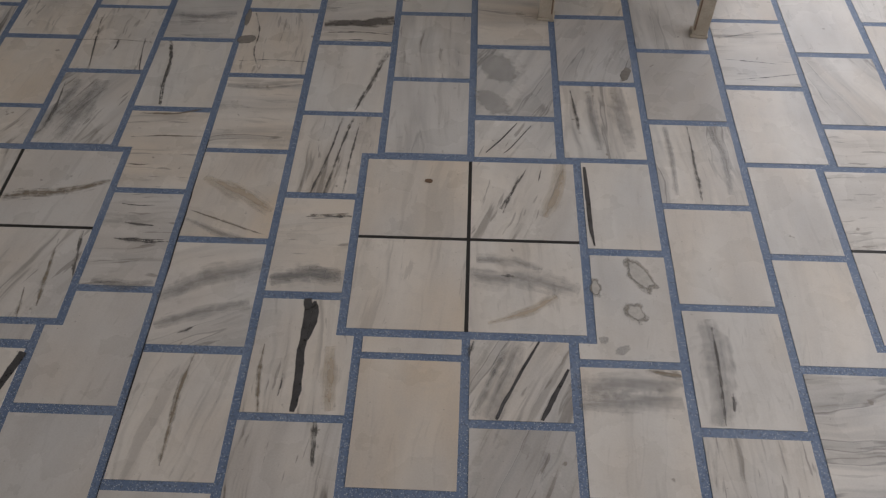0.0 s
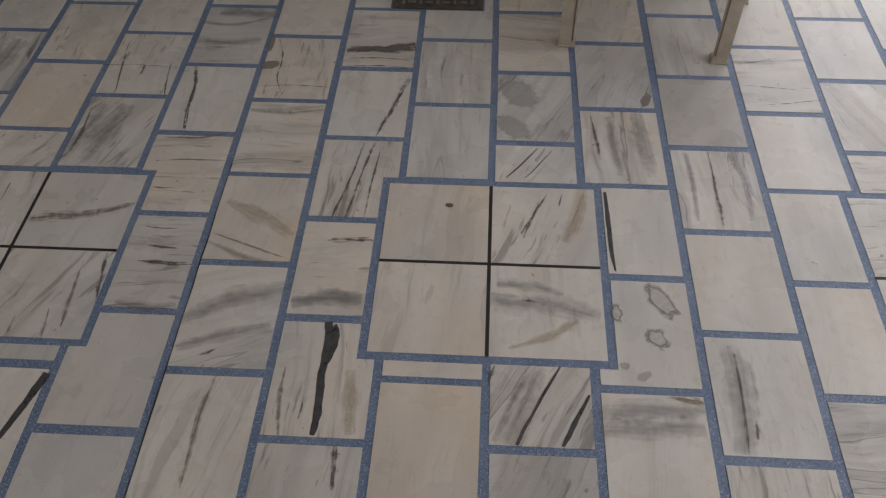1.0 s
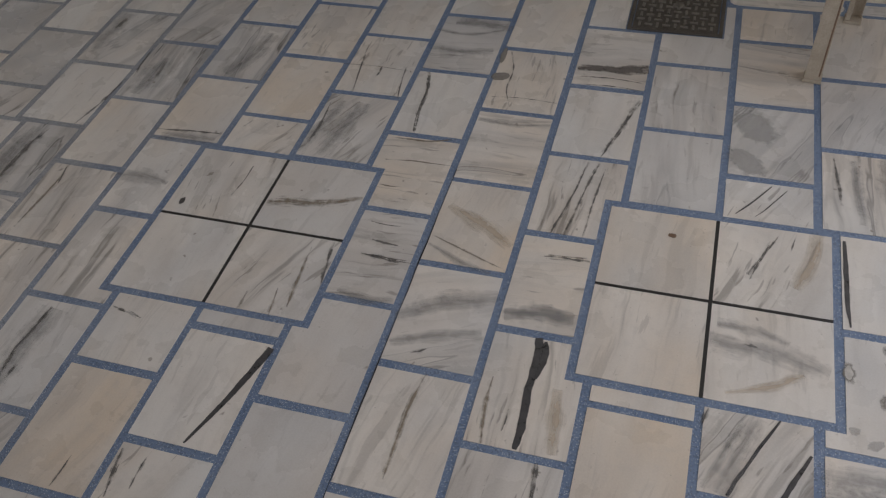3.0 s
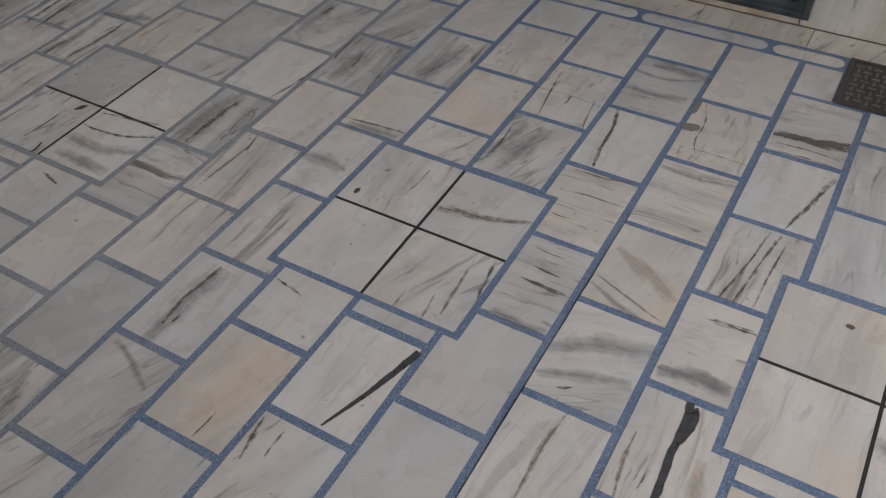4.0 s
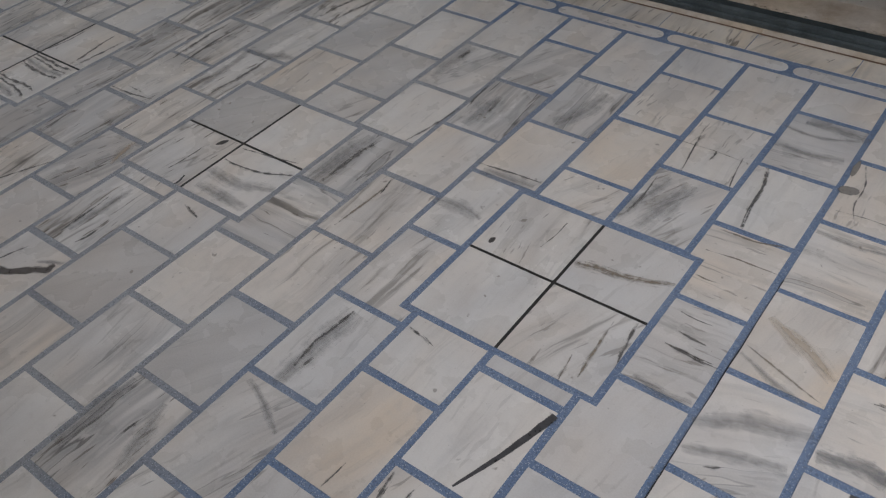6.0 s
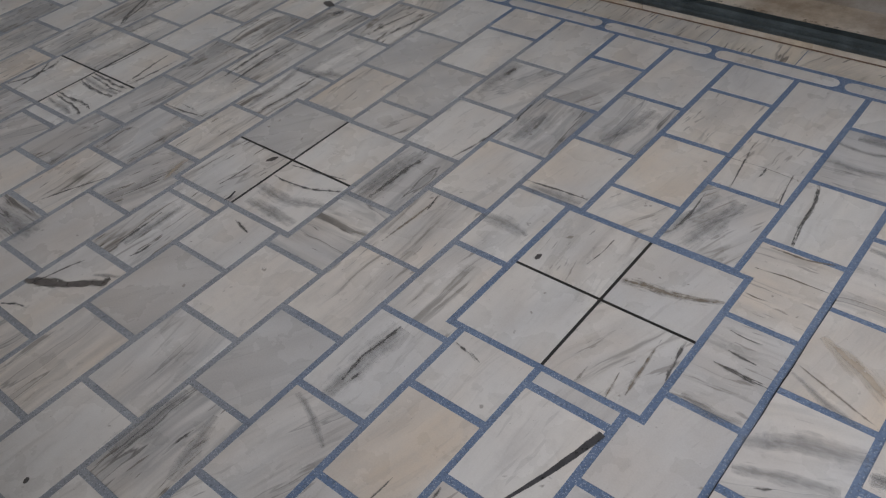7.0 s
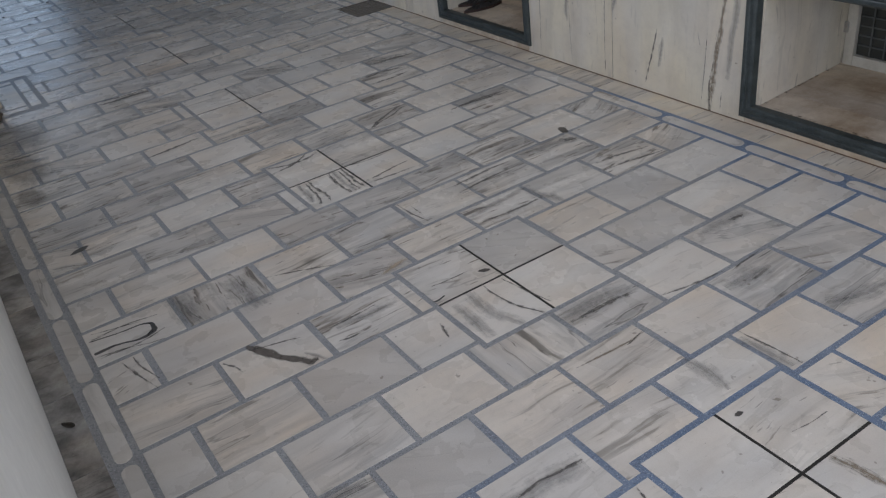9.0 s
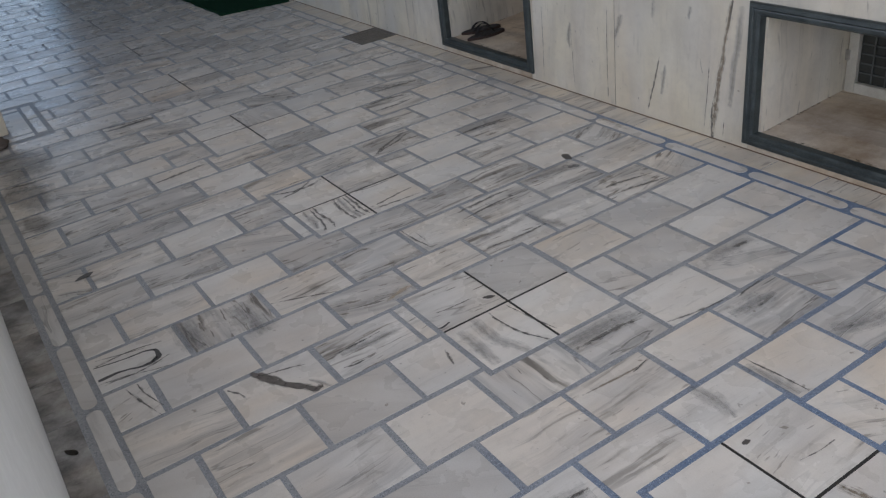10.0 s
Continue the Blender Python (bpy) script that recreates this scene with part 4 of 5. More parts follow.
vein(223, 0.035, GREYVEIN, (-3.218, 0.500, 0.5), (-3.085, 0.526, 1), (-2.988, 0.556, 0.6))
vein(224, 0.020, SOFTVEIN, (-3.084, 0.503, 0.5), (-3.086, 0.309, 1), (-3.102, 0.154, 0.7))
vein(225, 0.020, SOFTVEIN, (-5.087, -0.404, 0.6), (-5.062, -0.551, 1), (-5.038, -0.760, 0.8))
vein(226, 0.023, SOFTVEIN, (-6.228, -0.420, 0.8), (-6.226, -0.565, 1), (-6.260, -0.762, 0.6))
vein(227, 0.043, GREYVEIN, (-5.537, -1.182, 0.6), (-5.583, -1.324, 1), (-5.610, -1.446, 0.8))
vein(240, 0.040, TANVEIN, (-0.779, 0.208, 0.5), (-0.657, 0.148, 1), (-0.560, 0.081, 0.6))
vein(241, 0.007, BROWNVEIN, (-0.794, 0.078, 0.5), (-0.691, 0.038, 1), (-0.560, -0.009, 0.8))
vein(242, 0.014, GREYVEIN, (-0.797, 0.044, 0.6), (-0.696, -0.005, 1), (-0.593, -0.030, 0.6))
vein(244, 0.012, SOFTVEIN, (-0.978, -0.036, 0.5), (-0.911, -0.043, 1), (-0.821, -0.043, 0.8))
vein(245, 0.006, SOFTVEIN, (-0.993, 0.094, 0.6), (-0.949, 0.089, 1), (-0.897, 0.091, 0.5))
vein(246, 0.008, SOFTVEIN, (-0.965, 0.023, 0.5), (-0.915, 0.017, 1), (-0.881, 0.016, 0.4))
vein(247, 0.008, SOFTVEIN, (-0.459, 0.065, 0.5), (-0.398, 0.071, 1), (-0.331, 0.070, 0.8))
vein(248, 0.030, GREYVEIN, (-0.528, -0.158, 0.6), (-0.438, -0.141, 1), (-0.338, -0.141, 0.8))
vein(249, 0.010, BROWNVEIN, (-1.055, 0.479, 0.6), (-0.934, 0.478, 1), (-0.824, 0.514, 0.6))
for seed, (cx, cy, rx, ry, turn, mat, label) in enumerate((
    (0.459, -0.106, 0.022, 0.044, 0.5, FOSSIL, "grey crystal patch in a slab"), (0.436, -0.229, 0.018, 0.024, 0.6, FOSSIL, "grey crystal patch in a slab"),
    (0.337, -0.155, 0.010, 0.024, 0.0, FOSSIL, "grey crystal patch in a slab"), (0.347, -0.318, 0.012, 0.012, 0.0, SMOKE, "grey stain in a slab"),
    (0.391, -0.346, 0.022, 0.012, 0.6, SMOKE, "grey stain in a slab"), (0.080, 0.753, 0.058, 0.085, 0.5, SMOKE, "grey cloud in a slab"),
    (0.064, 0.580, 0.040, 0.075, 0.7, SMOKE, "grey cloud in a slab"), (-0.780, 0.872, 0.032, 0.024, 0.3, CHIP, "worn brown chip in a slab"), (-0.799, 0.996, 0.010, 0.045, 0.0, CHIP, "brown repair in a joint"),
    (0.503, 0.735, 0.016, 0.036, -0.35, CHIP, "grey patch in a slab"), (-1.616, 0.056, 0.009, 0.014, 0.0, DOT, "dark spot in a slab"),
    (-2.787, -0.040, 0.012, 0.026, -0.5, DOT, "dark spot in a slab"), (-4.242, -1.305, 0.020, 0.045, 0.4, DOT, "dark spot in a slab"),
    (-0.121, 0.220, 0.010, 0.008, 0.0, RUST, "brown spot in a slab"), (-2.242, -1.399, 0.007, 0.011, 0.5, DOT, "dark spot in a slab"),
    (-3.570, 1.045, 0.022, 0.040, 1.2, DOT, "dark spot in a slab"), 
    (-5.50, -1.34, 0.30, 0.13, 0.1, GRIME, "brown dirt trodden into the slabs"),
    (-5.05, -1.38, 0.14, 0.07, 0.1, GRIME, "brown dirt trodden into the slabs"), (-6.05, -1.28, 0.34, 0.17, 0.1, GRIME, "brown dirt trodden into the slabs"),
)):
    part("spot", patch_of(cx, cy, rx, ry, z=0.0012, seed=seed, turn=turn), mat, floor, label)
    if mat is FOSSIL:
        part("spot", patch_of(cx, cy, rx * 1.25 + 0.003, ry * 1.2 + 0.003, z=0.00115, seed=seed, turn=turn), RIM, floor, "dark rim round a patch in a slab")

crack = [(-0.8025 + 0.0012 * math.sin(9 * s), 0.37 - 0.1 * s, 0.7 + 0.3 * math.sin(5 * s)) for s in range(18)]
part("crack", ribbon(crack, 0.0034, z=0.0006, seed=40), BLACK, floor, "dark open crack along a joint")


# ---- walls, ceiling, ground ----
DEEP, RISE = 0.72, 0.036
NICHES = [(-2.95, -0.62, 0.065, 0.71), (-5.67, -4.665, 0.075, 0.71)]
EAST, WEST = LAST_K * PX + PX, FAR_K * PX

body = bmesh.new()
back = WALL_N + 0.012
DOOR = (1.08, 2.42, 2.1)
stops = [WEST, *(v for n in sorted(NICHES) for v in n[:2]), DOOR[0], DOOR[1], EAST]
for a, b in zip(stops[0::2], stops[1::2]):
    box(body, a, b, back, WALL_N + DEEP, -0.1, 3.1)
for x0, x1, z0, z1 in NICHES:
    box(body, x0, x1, back, WALL_N + DEEP, z1, 3.1)
    box(body, x0, x1, WALL_N + DEEP, WALL_N + DEEP + 0.12, -0.1, 3.1)
box(body, DOOR[0], DOOR[1], back, WALL_N + DEEP, DOOR[2], 3.1)
wall_n = tagged(new("wall_north", mesh_of("wall_north", body, SLAB)), "cream marble clad wall with low framed recesses", "wall", kind="structure")
grained(wall_n, "l")


def slab(x0, x1, z0, z1, kind, mat=SLAB):
    """One facing slab, stood upright; its grain runs up the wall."""
    w, h = x1 - x0 - 0.004, z1 - z0 - 0.003
    me = tile_mesh([(-w / 2, -h / 2), (w / 2, -h / 2), (w / 2, h / 2), (-w / 2, h / 2)], mat, thick=0.013)
    ob = new("facing_slab", me)
    ob.parent = wall_n
    ob.matrix_basis = pose((x0 + x1) / 2, WALL_N, (z0 + z1) / 2, 90, 0, 0)
    grained(ob, kind)


for xs in ((-13.6, -12.9, -12.1, -11.4, -10.6, -9.9, -9.2, -8.5, -7.9, -7.2, -6.55, -6.2, -5.67), (-4.62, -3.89, -2.95), (-0.62, 0.0, 0.72, 1.08), (2.42, 2.7)):
    for a, b in zip(xs, xs[1:]):
        slab(a, b, 0.0, 1.2, "w" if -4.7 < a < -2.9 else rng.choice("lwl"))
        slab(a, b, 1.2, 2.4, "l")
slab(-4.665, -4.62, 0.0, 1.2, "l")
part("base_joint", boxed(WEST, DOOR[0], WALL_N - 0.005, WALL_N - 0.0005, 0.0006, 0.0045), RUST, wall_n, "dirt along the foot of the wall")
for x in (-9.9, -9.2, -8.5, -7.9, -7.2, -6.55, -6.2, -3.89, 0.0, 0.72):
    part("slab_joint", boxed(x - 0.0028, x + 0.0028, WALL_N + 0.002, WALL_N + 0.0115, 0.0, 2.4), BLACK, wall_n, "dark joint between facing slabs")


def wall_vein(seed, width, mat, *line):
    """A vein rising up the facing slabs: places along the wall and heights."""
    swell = 2.3 if mat is GREYVEIN else 1.15
    ob = part("vein", ribbon(line, width, 0.0006 + 0.000002 * (seed - 300), seed, 0.3, swell), mat, wall_n, "soft vein rising in the marble")
    ob.matrix_basis = pose(0, WALL_N, 0, 90, 0, 0)


wall_vein(300, 0.007, SOFTVEIN, (-3.946, 0.577, 0.8), (-3.952, 0.392, 1), (-3.952, 0.220, 0.8), (-3.950, 0.043, 1))
wall_vein(301, 0.006, BROWNVEIN, (-4.260, 0.397, 1), (-4.254, 0.219, 0.8), (-4.244, 0.036, 1))
wall_vein(302, 0.02, GREYVEIN, (-3.832, 0.548, 0.8), (-3.859, 0.481, 1), (-3.886, 0.403, 0.5))
wall_vein(303, 0.016, SOFTVEIN, (-3.550, 0.365, 0.6), (-3.579, 0.232, 1), (-3.632, 0.041, 0.7))
wall_vein(304, 0.02, GREYVEIN, (-3.510, 0.328, 0.6), (-3.518, 0.254, 1), (-3.536, 0.158, 0.5))
wall_vein(305, 0.016, GREYVEIN, (-3.594, 0.660, 0.9), (-3.603, 0.557, 0.6))
wall_vein(306, 0.04, BROWNVEIN, (-3.091, 0.728, 0.6), (-3.104, 0.634, 0.8), (-3.129, 0.454, 0.9), (-3.153, 0.264, 1), (-3.175, 0.004, 1.1))
wall_vein(307, 0.012, SOFTVEIN, (-3.088, 0.729, 1), (-3.094, 0.651, 1), (-3.115, 0.553, 0.4))
wall_vein(308, 0.012, SOFTVEIN, (-3.164, 0.279, 0.4), (-3.188, 0.134, 1), (-3.175, 0.004, 1.2))
wall_vein(309, 0.009, SOFTVEIN, (-3.209, 0.439, 0.5), (-3.219, 0.214, 0.8), (-3.231, 0.050, 0.7))
wall_vein(310, 0.024, GREYVEIN, (-3.030, 0.706, 0.7), (-3.053, 0.484, 1), (-3.078, 0.196, 0.6))
wall_vein(311, 0.01, SOFTVEIN, (-3.104, 0.120, 0.6), (-3.109, 0.029, 0.9))
wall_vein(312, 0.01, SOFTVEIN, (-3.274, 0.409, 0.5), (-3.254, 0.337, 0.8))
wall_vein(313, 0.02, GREYVEIN, (-4.263, 0.436, 0.5), (-4.283, 0.354, 1), (-4.273, 0.276, 0.5))
wall_vein(314, 0.006, SOFTVEIN, (-4.529, 0.494, 0.8), (-4.529, 0.291, 1), (-4.538, 0.057, 0.8))
wall_vein(315, 0.02, GREYVEIN, (-3.347, 0.661, 0.7), (-3.355, 0.595, 0.5))
for x0, x1, z0, z1 in NICHES:
    cuts = [x0 + (x1 - x0) * i / max(1, round((x1 - x0) / 0.75)) for i in range(max(1, round((x1 - x0) / 0.75)) + 1)]
    for a, b in zip(cuts, cuts[1:]):
        slab(a, b, z1, 1.2, "l")
        slab(a, b, 1.2, 2.4, "l")
        slab(a, b, 0.0, z0, "w", SILL)


def recess(number, x0, x1, z0, z1):
    """Dark stone moulding round a recess, with its worn, sloping marble sill."""
    trim = tagged(new(f"trim_{number}", None), "dark green stone moulding round a wall recess", "moulding", kind="structure")
    profile = ((0.0, 0.012), (0.0, -0.014), (0.006, -0.021), (0.022, -0.024), (0.030, -0.016), (0.036, -0.018), (0.050, -0.018), (0.060, -0.008), (0.062, 0.030), (0.040, 0.030))
    corners = ((x0 - 0.03, z0 - 0.03, 1, 1), (x1 + 0.03, z0 - 0.03, -1, 1), (x1 + 0.03, z1 + 0.03, -1, -1), (x0 - 0.03, z1 + 0.03, 1, -1))
    for k in range(4):
        bm = bmesh.new()
        rings = []
        for cx, cz, sx, sz in (corners[k], corners[(k + 1) % 4]):
            rings.append([bm.verts.new((cx + sx * d, WALL_N + y, cz + sz * d)) for d, y in profile])
        n = len(profile)
        for i in range(n):
            bm.faces.new((rings[0][i], rings[0][(i + 1) % n], rings[1][(i + 1) % n], rings[1][i]))
        bm.faces.new(rings[0])
        bm.faces.new(rings[1][::-1])
        part("moulding", bm, GREENSTONE, trim)
    # sill: two slabs sloping up to the back, the front one tinted lighter as if lit
    front, rear, rise = WALL_N + 0.002, WALL_N + DEEP, RISE
    mid = front + 0.226
    for a, b, kind in ((front, mid - 0.002, "c"), (mid, rear, "x")):
        za, zb = (z0 + 0.024 + rise * (v - front) / (rear - front) for v in (a, b))
        bm = bmesh.new()
        quad = [(x0 + 0.002, a, za), (x1 - 0.002, a, za), (x1 - 0.002, b, zb), (x0 + 0.002, b, zb)]
        top = [bm.verts.new(v) for v in quad]
        low = [bm.verts.new((v[0], v[1], -0.1)) for v in quad]
        bm.faces.new(top)
        bm.faces.new(low[::-1])
        for i in range(4):
            bm.faces.new((low[i], low[(i + 1) % 4], top[(i + 1) % 4], top[i]))
        grained(part("window_sill", bm, SILL, trim, "brown-stained sloping marble sill"), kind)
    # brown water stains along the edges of the sill
    for ax, bx, ay, by, side in ((x0 + 0.05, x1 - 0.05, front + 0.03, front + 0.055, 0), (x0 + 0.046, x0 + 0.060, front + 0.03, rear - 0.05, 1), (x1 - 0.060, x1 - 0.046, front + 0.03, rear - 0.05, 1)):
        bm = bmesh.new()
        steps = 40
        pairs = []
        for i in range(steps + 1):
            f = i / steps
            wob = 0.012 * noise.noise(Vector((f * 9, number * 3.1 + side, ax)))
            ends = ((ax + (bx - ax) * f, ay), (ax + (bx - ax) * f, by + wob)) if side == 0 else ((ax - (wob if ax > (x0 + x1) / 2 else 0), ay + (by - ay) * f), (bx + (wob if ax < (x0 + x1) / 2 else 0), ay + (by - ay) * f))
            pairs.append([bm.verts.new((x, y, z0 + 0.0255 + 0.0004 * side + rise * (y - front) / (rear - front))) for x, y in ends])
        for p, r in zip(pairs, pairs[1:]):
            bm.faces.new((p[0], r[0], r[1], p[1]))
        part("stain", bm, STAIN, trim, "brown water stain on the sill")
    # lining of both cheeks
    for x, s in ((x0, 1), (x1, -1)):
        w, h = DEEP - 0.031, z1 - z0
        me = tile_mesh([(-w / 2, -h / 2), (w / 2, -h / 2), (w / 2, h / 2), (-w / 2, h / 2)], SLAB, thick=0.044)
        ob = new("cheek_slab", me)
        ob.parent = trim
        ob["label"] = "white streaked marble cheek"
        ob.matrix_basis = pose(x + s * 0.045, WALL_N + 0.031 + w / 2, (z0 + z1) / 2, 90, 0, 90 * s)
        grained(ob, "l")
    return rear


for i, n in enumerate(NICHES):
    recess(i + 1, *n)

# old window at the back of the long recess
rear = WALL_N + DEEP
window = tagged(new("window_1", None), "old cream window with dark wired panes", "window", kind="structure")
zb, zt = 0.12, 0.70
left_x = NICHES[0][0] + 0.05
part("window_frame", boxed(left_x, left_x + 0.055, rear - 0.045, rear - 0.002, zb, zt, bevel=0.004), FRAMEWHITE, window)
part("window_frame", boxed(left_x + 0.056, NICHES[0][1] - 0.02, rear - 0.045, rear - 0.002, zb, zb + 0.055, bevel=0.004), FRAMEWHITE, window)
part("window_frame", boxed(left_x + 0.056, NICHES[0][1] - 0.02, rear - 0.045, rear - 0.002, zt - 0.05, zt, bevel=0.004), FRAMEWHITE, window)
px = left_x + 0.056
while px < NICHES[0][1] - 0.3:
    pw = 0.50
    pane = part("pane", boxed(px + 0.002, px + pw - 0.045, rear - 0.02, rear - 0.012, zb + 0.056, zt - 0.051), GLASS, window, "dark glass pane")
    for j in range(1, 9):
        part("wire", boxed(px + 0.004, px + pw - 0.047, rear - 0.027, rear - 0.021, zb + 0.056 + j * 0.05, zb + 0.064 + j * 0.05), MESHGREY, pane)
    for j in range(1, 6):
        part("wire", boxed(px + j * 0.075, px + j * 0.075 + 0.008, rear - 0.032, rear - 0.0275, zb + 0.058, zt - 0.053), MESHGREY, pane)
    part("mullion", boxed(px + pw - 0.043, px + pw, rear - 0.045, rear - 0.002, zb + 0.056, zt - 0.051, bevel=0.004), FRAMEWHITE, window)
    px += pw
hinge = part("hinge", boxed(left_x - 0.012, left_x + 0.016, rear - 0.056, rear - 0.0455, 0.29, 0.345, bevel=0.003), STEEL, window, "small worn steel hinge")
pin = bmesh.new()
bmesh.ops.create_cone(pin, cap_ends=True, segments=10, radius1=0.006, radius2=0.006, depth=0.06, matrix=Matrix.Translation((left_x - 0.012, rear - 0.058, 0.317)))
part("hinge_pin", pin, STEEL, hinge)

# south side: painted wall, pillar, open bays
wall_s = tagged(new("wall_south", mesh_of("wall_south", boxed(-6.35, EAST, WALL_S - 0.16, WALL_S, -0.1, 1.30, bevel=0.012), PLASTER)), "smooth white painted parapet wall", "wall", kind="structure")
wall_s2 = tagged(new("wall_south_far", mesh_of("wall_south_far", boxed(WEST, -9.9, WALL_S - 0.25, WALL_S, -0.1, 3.1), PLASTER)), "white painted wall", "wall", kind="structure")
ceiling = tagged(new("ceiling", mesh_of("ceiling", boxed(WEST, EAST, WALL_S - 0.25, WALL_N + DEEP, 3.1, 3.25), CEMENT)), "plain plastered ceiling", "ceiling", kind="structure")
ground = tagged(new("ground", mesh_of("ground", boxed(-600, 600, -600, 600, -0.4, -0.125), EARTH)), "pale dusty paving outside", "ground", kind="structure")

west = box(boxed(WEST - 0.2, WEST, 0.35, WALL_N + DEEP, -0.1, 3.1), WEST - 0.2, WEST, WALL_S - 0.25, 0.349, 2.3, 3.1)
wall_w = tagged(new("wall_west", mesh_of("wall_west", west, PLASTER)), "white painted end wall with a doorway", "wall", kind="structure")
pil = tagged(new("pillar", None), "pale stone pillar standing in the floor border", "pillar", kind="structure")
x0, x1, y0, y1 = PILLAR
grained(part("shaft", boxed(x0, x1, y0, y1, 0.0, 3.1, bevel=0.012), SLAB, pil), "l")
for dx in (0.10, 0.21, 0.32):
    part("flute", boxed(x0 + dx - 0.02, x0 + dx + 0.02, y1 - 0.002, y1 + 0.008, 0.05, 2.9, bevel=0.003), FRAMEWHITE, pil)
for dy in (0.08, 0.19, 0.30):
    part("flute", boxed(x1 - 0.002, x1 + 0.008, y1 - dy - 0.02, y1 - dy + 0.02, 0.05, 2.9, bevel=0.003), FRAMEWHITE, pil)

# ---- things ----


def drain_cover(x0, x1, y0, y1, label, knob, mat):
    """Cast checker plate in its frame, set flush in the floor."""
    ob = tagged(new("drain_cover", None), label, "drain cover")
    ob.location = ((x0 + x1) / 2, (y0 + y1) / 2, 0)
    hx, hy = (x1 - x0) / 2, (y1 - y0) / 2
    rim = box(boxed(-hx, hx, -hy, -hy + 0.014, -0.03, 0.005, bevel=0.002), -hx, hx, hy - 0.014, hy, -0.03, 0.005, bevel=0.002)
    box(rim, -hx, -hx + 0.014, -hy + 0.0141, hy - 0.0141, -0.03, 0.005, bevel=0.002)
    box(rim, hx - 0.014, hx, -hy + 0.0141, hy - 0.0141, -0.03, 0.005, bevel=0.002)
    part("rim", rim, mat, ob)
    part("plate", boxed(-hx + 0.017, hx - 0.017, -hy + 0.017, hy - 0.017, -0.03, 0.001, bevel=0.002), mat, ob)
    studs = bmesh.new()
    n, s = 9, (2 * hx - 0.05) / 9
    for i in range(n):
        for j in range(int((2 * hy - 0.05) / s)):
            cx, cy = -hx + 0.025 + (i + 0.5) * s, -hy + 0.025 + (j + 0.5) * s
            a, b = (s * 0.44, 0.0048) if (i + j) % 2 else (0.0048, s * 0.44)
            box(studs, cx - a, cx + a, cy - b, cy + b, 0.0, 0.006 if knob == 1.0 else 0.004)
    part("tread", studs, BAR, ob, "raised bar tread")
    boss = bmesh.new()
    bmesh.ops.create_cone(boss, cap_ends=True, segments=20, radius1=0.022 * knob, radius2=0.018 * knob, depth=0.006, matrix=Matrix.Translation((0.0, 0.03, 0.003)))
    part("lifting_boss", boss, BAR, ob)
    return ob


drain_cover(*DRAINS[0], "dark cast iron drain cover with bar tread", 1.0, IRON)
drain_cover(*DRAINS[1], "worn grey-brown drain cover beside the wall", 1.3, IRONPALE)


def stand():
    """Cream enamelled angle-section stand; legs lean on small feet."""
    ob = tagged(new("metal_stand", None), "cream enamelled metal stand with channel legs", "stand")
    ob.matrix_basis = pose(0.25, 1.02, 0, 0, 0, -8.5)
    wide, deep, high = 0.53, 0.44, 0.43
    for lx, ly, sx, sy in ((0, 0, 1, 1), (wide, 0, -1, 1), (0.08, deep, 1, -1), (wide + 0.08, deep, -1, -1)):
        bm = bmesh.new()
        for a in ((0, 0.052, 0, 0.004), (0, 0.004, 0.0041, 0.044), (0.048, 0.052, 0.0041, 0.016), (0.0041, 0.016, 0.040, 0.044)):
            xs, ys = sorted((lx - 0.026 * sx + sx * a[0], lx - 0.026 * sx + sx * a[1])), sorted((ly + sy * a[2], ly + sy * a[3]))
            box(bm, *xs, *ys, 0.012, high, bevel=0.0012)
        leg = part("leg", bm, CREAM, ob)
        part("foot", boxed(lx - 0.03, lx + 0.03, min(ly - 0.004 * sy, ly + 0.05 * sy), max(ly - 0.004 * sy, ly + 0.05 * sy), 0.0005, 0.012, bevel=0.003), CREAM, leg)
        part("worn_edge", boxed(lx + 0.0195 * sx - 0.0025, lx + 0.0195 * sx + 0.0025, min(ly - sy * 0.0012, ly - sy * 0.0002), max(ly - sy * 0.0012, ly - sy * 0.0002), 0.03, high - 0.02), RUST, leg, "rust along the edge")
    # unseen top, added low and oversized to shade the floor below
    part("top", boxed(-0.12, wide + 0.2, -0.1, deep + 0.09, high, high + 0.03, bevel=0.006), CREAM, ob)
    for y in (0.0, deep):
        off = 0.08 if y else 0.0
        part("rail", boxed(off + 0.03, wide + off - 0.03, y - 0.012 if y else 0.005, y - 0.002 if y else 0.015, high - 0.05, high - 0.001), CREAM, ob)
    return ob


stand()


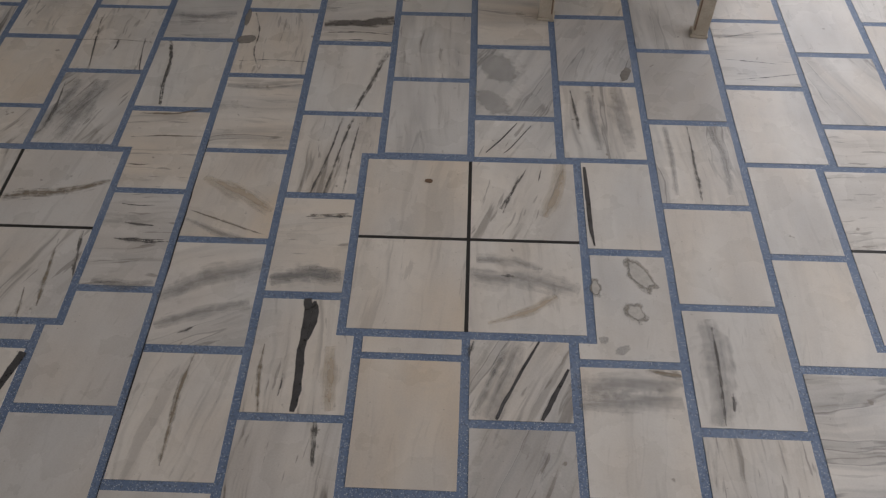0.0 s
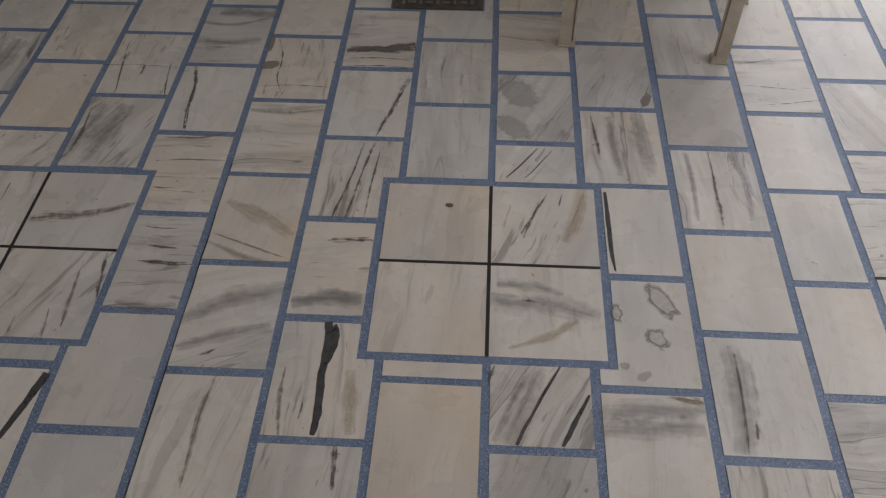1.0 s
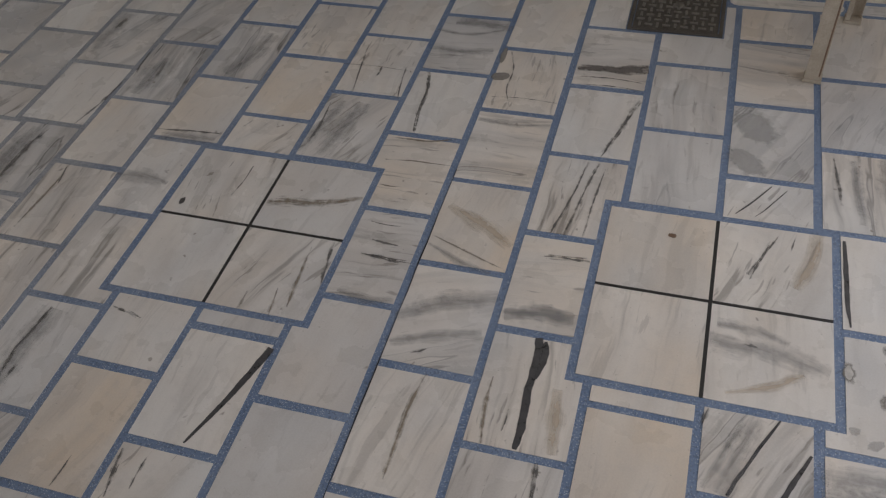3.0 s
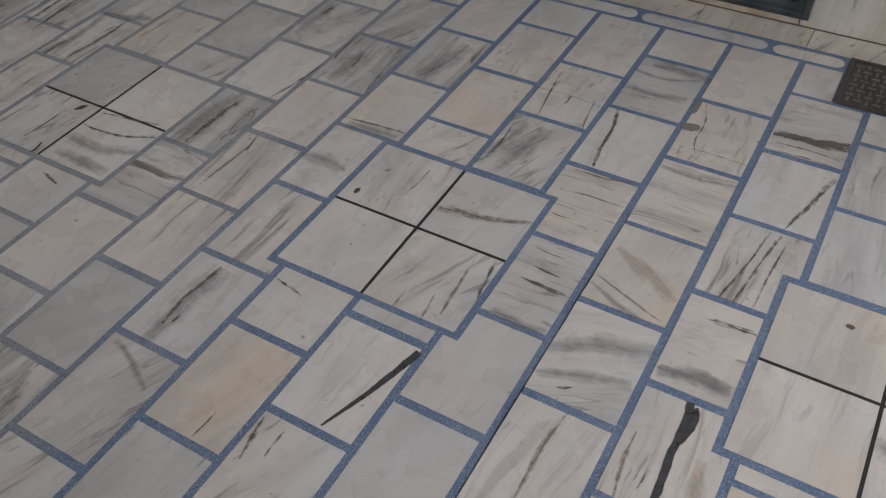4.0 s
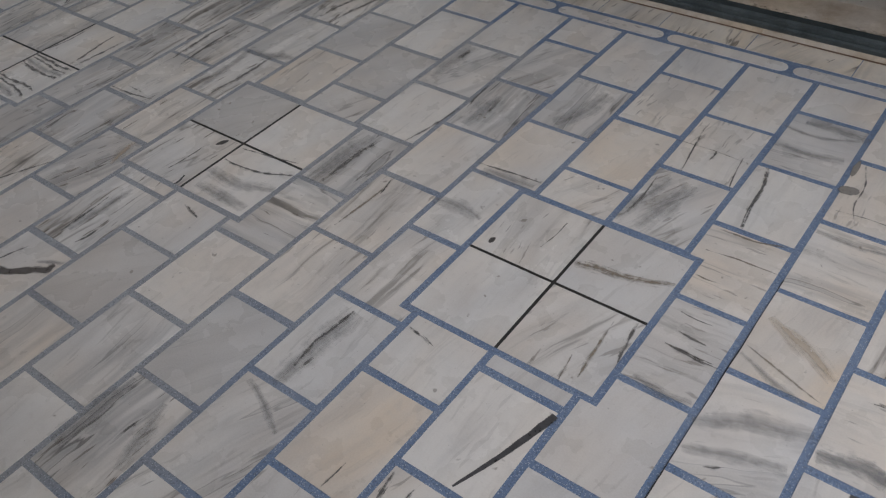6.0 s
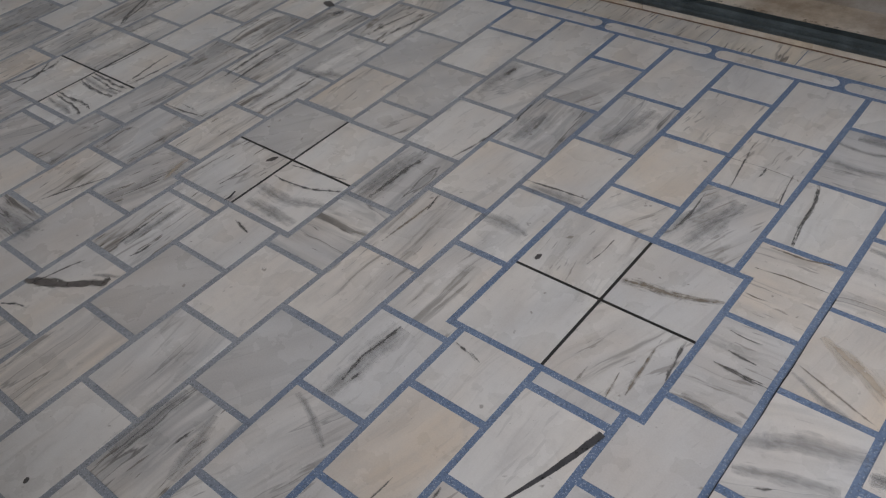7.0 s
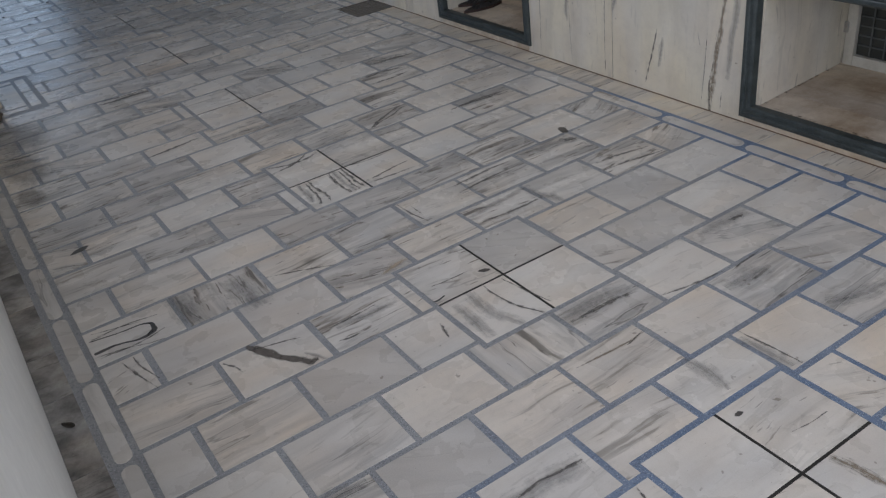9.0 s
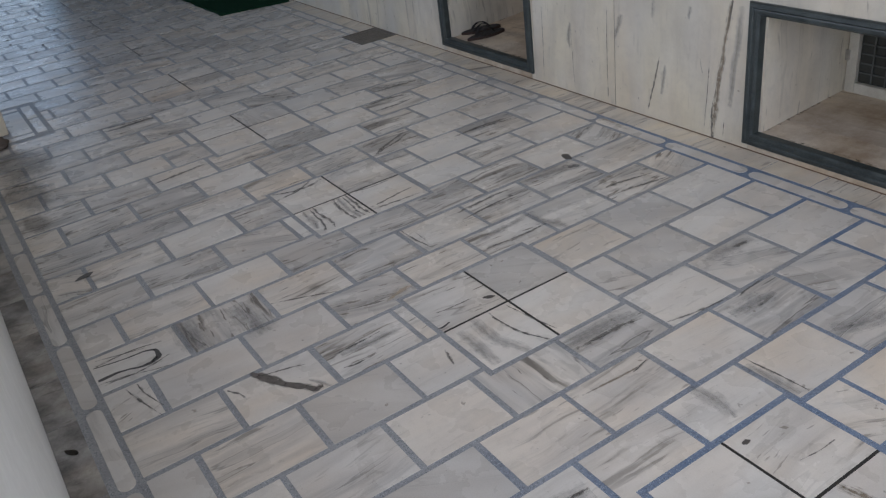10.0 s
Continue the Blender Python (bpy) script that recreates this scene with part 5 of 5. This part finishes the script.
def flip_flop(m, label):
    ob = tagged(new("flip_flop", None), label, "sandal", group="sandals on the sill")
    ob.matrix_basis = m
    pts = []
    for i in range(28):
        a = 2 * math.pi * i / 28
        x = 0.15 * math.cos(a)
        half = 0.046 + 0.010 * math.cos(a) - 0.008 * math.cos(2 * a)
        pts.append((x, half * math.sin(a) + 0.004 * math.cos(a)))
    part("sole", prism(bmesh.new(), pts, 0.0, 0.016), SOLE, ob, "dark brown foam sole")
    part("insole", prism(bmesh.new(), [(x * 0.95, y * 0.92) for x, y in pts], 0.0165, 0.020), RUBBER, ob)
    strap = bmesh.new()
    for side in (-1, 1):
        prev = None
        for i in range(11):
            f = i / 10
            x, y = 0.075 - 0.12 * f, side * 0.042 * math.sin(f * math.pi / 2) + 0.002
            z = 0.02 + 0.042 * math.sin(f * math.pi) ** 0.8 if 0 < f < 1 else 0.018
            w = 0.006 + 0.007 * f
            ring = [strap.verts.new((x, y, z)), strap.verts.new((x - w * 1.6, y + side * 0.001, z + 0.001)), strap.verts.new((x - w * 1.6, y, z - 0.004)), strap.verts.new((x, y - side * 0.001, z - 0.004))]
            if prev:
                for j in range(4):
                    strap.faces.new((prev[j], prev[(j + 1) % 4], ring[(j + 1) % 4], ring[j]))
            prev = ring
    part("strap", strap, RUBBER, ob, "black rubber thong strap")
    return ob


SLOPE = math.degrees(math.atan(RISE / (DEEP - 0.002)))


def on_sill(x, y, turn, lift=0.0):
    z = NICHES[1][2] + 0.025 + RISE * (y - WALL_N - 0.002) / (DEEP - 0.002)
    return pose(x, y, z + lift, SLOPE, 0, 0) @ pose(0, 0, 0, 0, 0, turn)


flip_flop(on_sill(-5.42, 1.89, 78), "black rubber flip-flop lying on the sill")
flip_flop(on_sill(-5.55, 1.94, 66), "black rubber flip-flop beside its pair")

# green mat by the wall
mat_ob = tagged(new("green_mat", None), "dark green pile mat with a frayed edge", "mat")
pts = []
r2 = random.Random(4)
corners = ((-12.2, 0.98), (-8.56, 0.98), (-8.42, 1.66), (-12.2, 1.66))
for (ax, ay), (bx, by) in zip(corners, corners[1:] + corners[:1]):
    n = 40
    for i in range(n):
        f = i / n
        pts.append((ax + (bx - ax) * f + r2.uniform(-0.012, 0.012), ay + (by - ay) * f + r2.uniform(-0.012, 0.012)))
part("carpet", prism(bmesh.new(), pts, 0.0006, 0.014), FELT, mat_ob)

# crumpled rag at the foot of the pillar
rag = bmesh.new()
bmesh.ops.create_icosphere(rag, subdivisions=4, radius=1.0)
for v in rag.verts:
    n = noise.noise(v.co * 2.3) * 0.35 + noise.noise(v.co * 6.0) * 0.15
    v.co = Vector((v.co.x * (1 + n) * 0.15, v.co.y * (1 + n) * 0.075, max(0.0, v.co.z * (1 + n) * 0.022 + 0.010)))
rag_ob = tagged(part("rag", rag, CLOTH, None, smooth=True), "crumpled brown rag lying on the floor", "rag")
rag_ob.location = (-6.58, -1.36, 0.0005)

# a dry leaf and specks of litter
leaf = bmesh.new()
pts = [(0.030 * math.cos(a), 0.012 * math.sin(a) * (1 + 0.4 * math.cos(a))) for a in (2 * math.pi * i / 16 for i in range(16))]
top = [leaf.verts.new((x, y, 0.004 + 1.6 * y * y * 10 + 0.5 * x * x)) for x, y in pts]
mid = leaf.verts.new((0, 0, 0.003))
for i in range(16):
    leaf.faces.new((top[i], top[(i + 1) % 16], mid))
bmesh.ops.solidify(leaf, geom=leaf.faces[:], thickness=0.0008)
leaf_ob = tagged(part("dry_leaf", leaf, IRON, None), "small dry dark brown leaf on the floor", "leaf")
leaf_ob.matrix_basis = pose(-3.007, -1.629, 0.0006, 0, 0, 35)
litter = new("litter", None)
tagged(litter, "dark specks of litter scattered on the floor", "litter")
for i, (x, y) in enumerate(((-9.83, -0.79), (-9.59, -0.80), (-9.24, -0.56), (-9.01, -0.66), (-9.77, -0.35), (-9.59, 0.07))):
    bit = bmesh.new()
    bmesh.ops.create_icosphere(bit, subdivisions=1, radius=1.0)
    for vert in bit.verts:
        vert.co = Vector((vert.co.x * 0.022, vert.co.y * 0.014, max(0.0, vert.co.z * 0.004 + 0.002)))
    ob = part("speck", bit, IRON, litter)
    ob.location = (x, y, 0.0004)
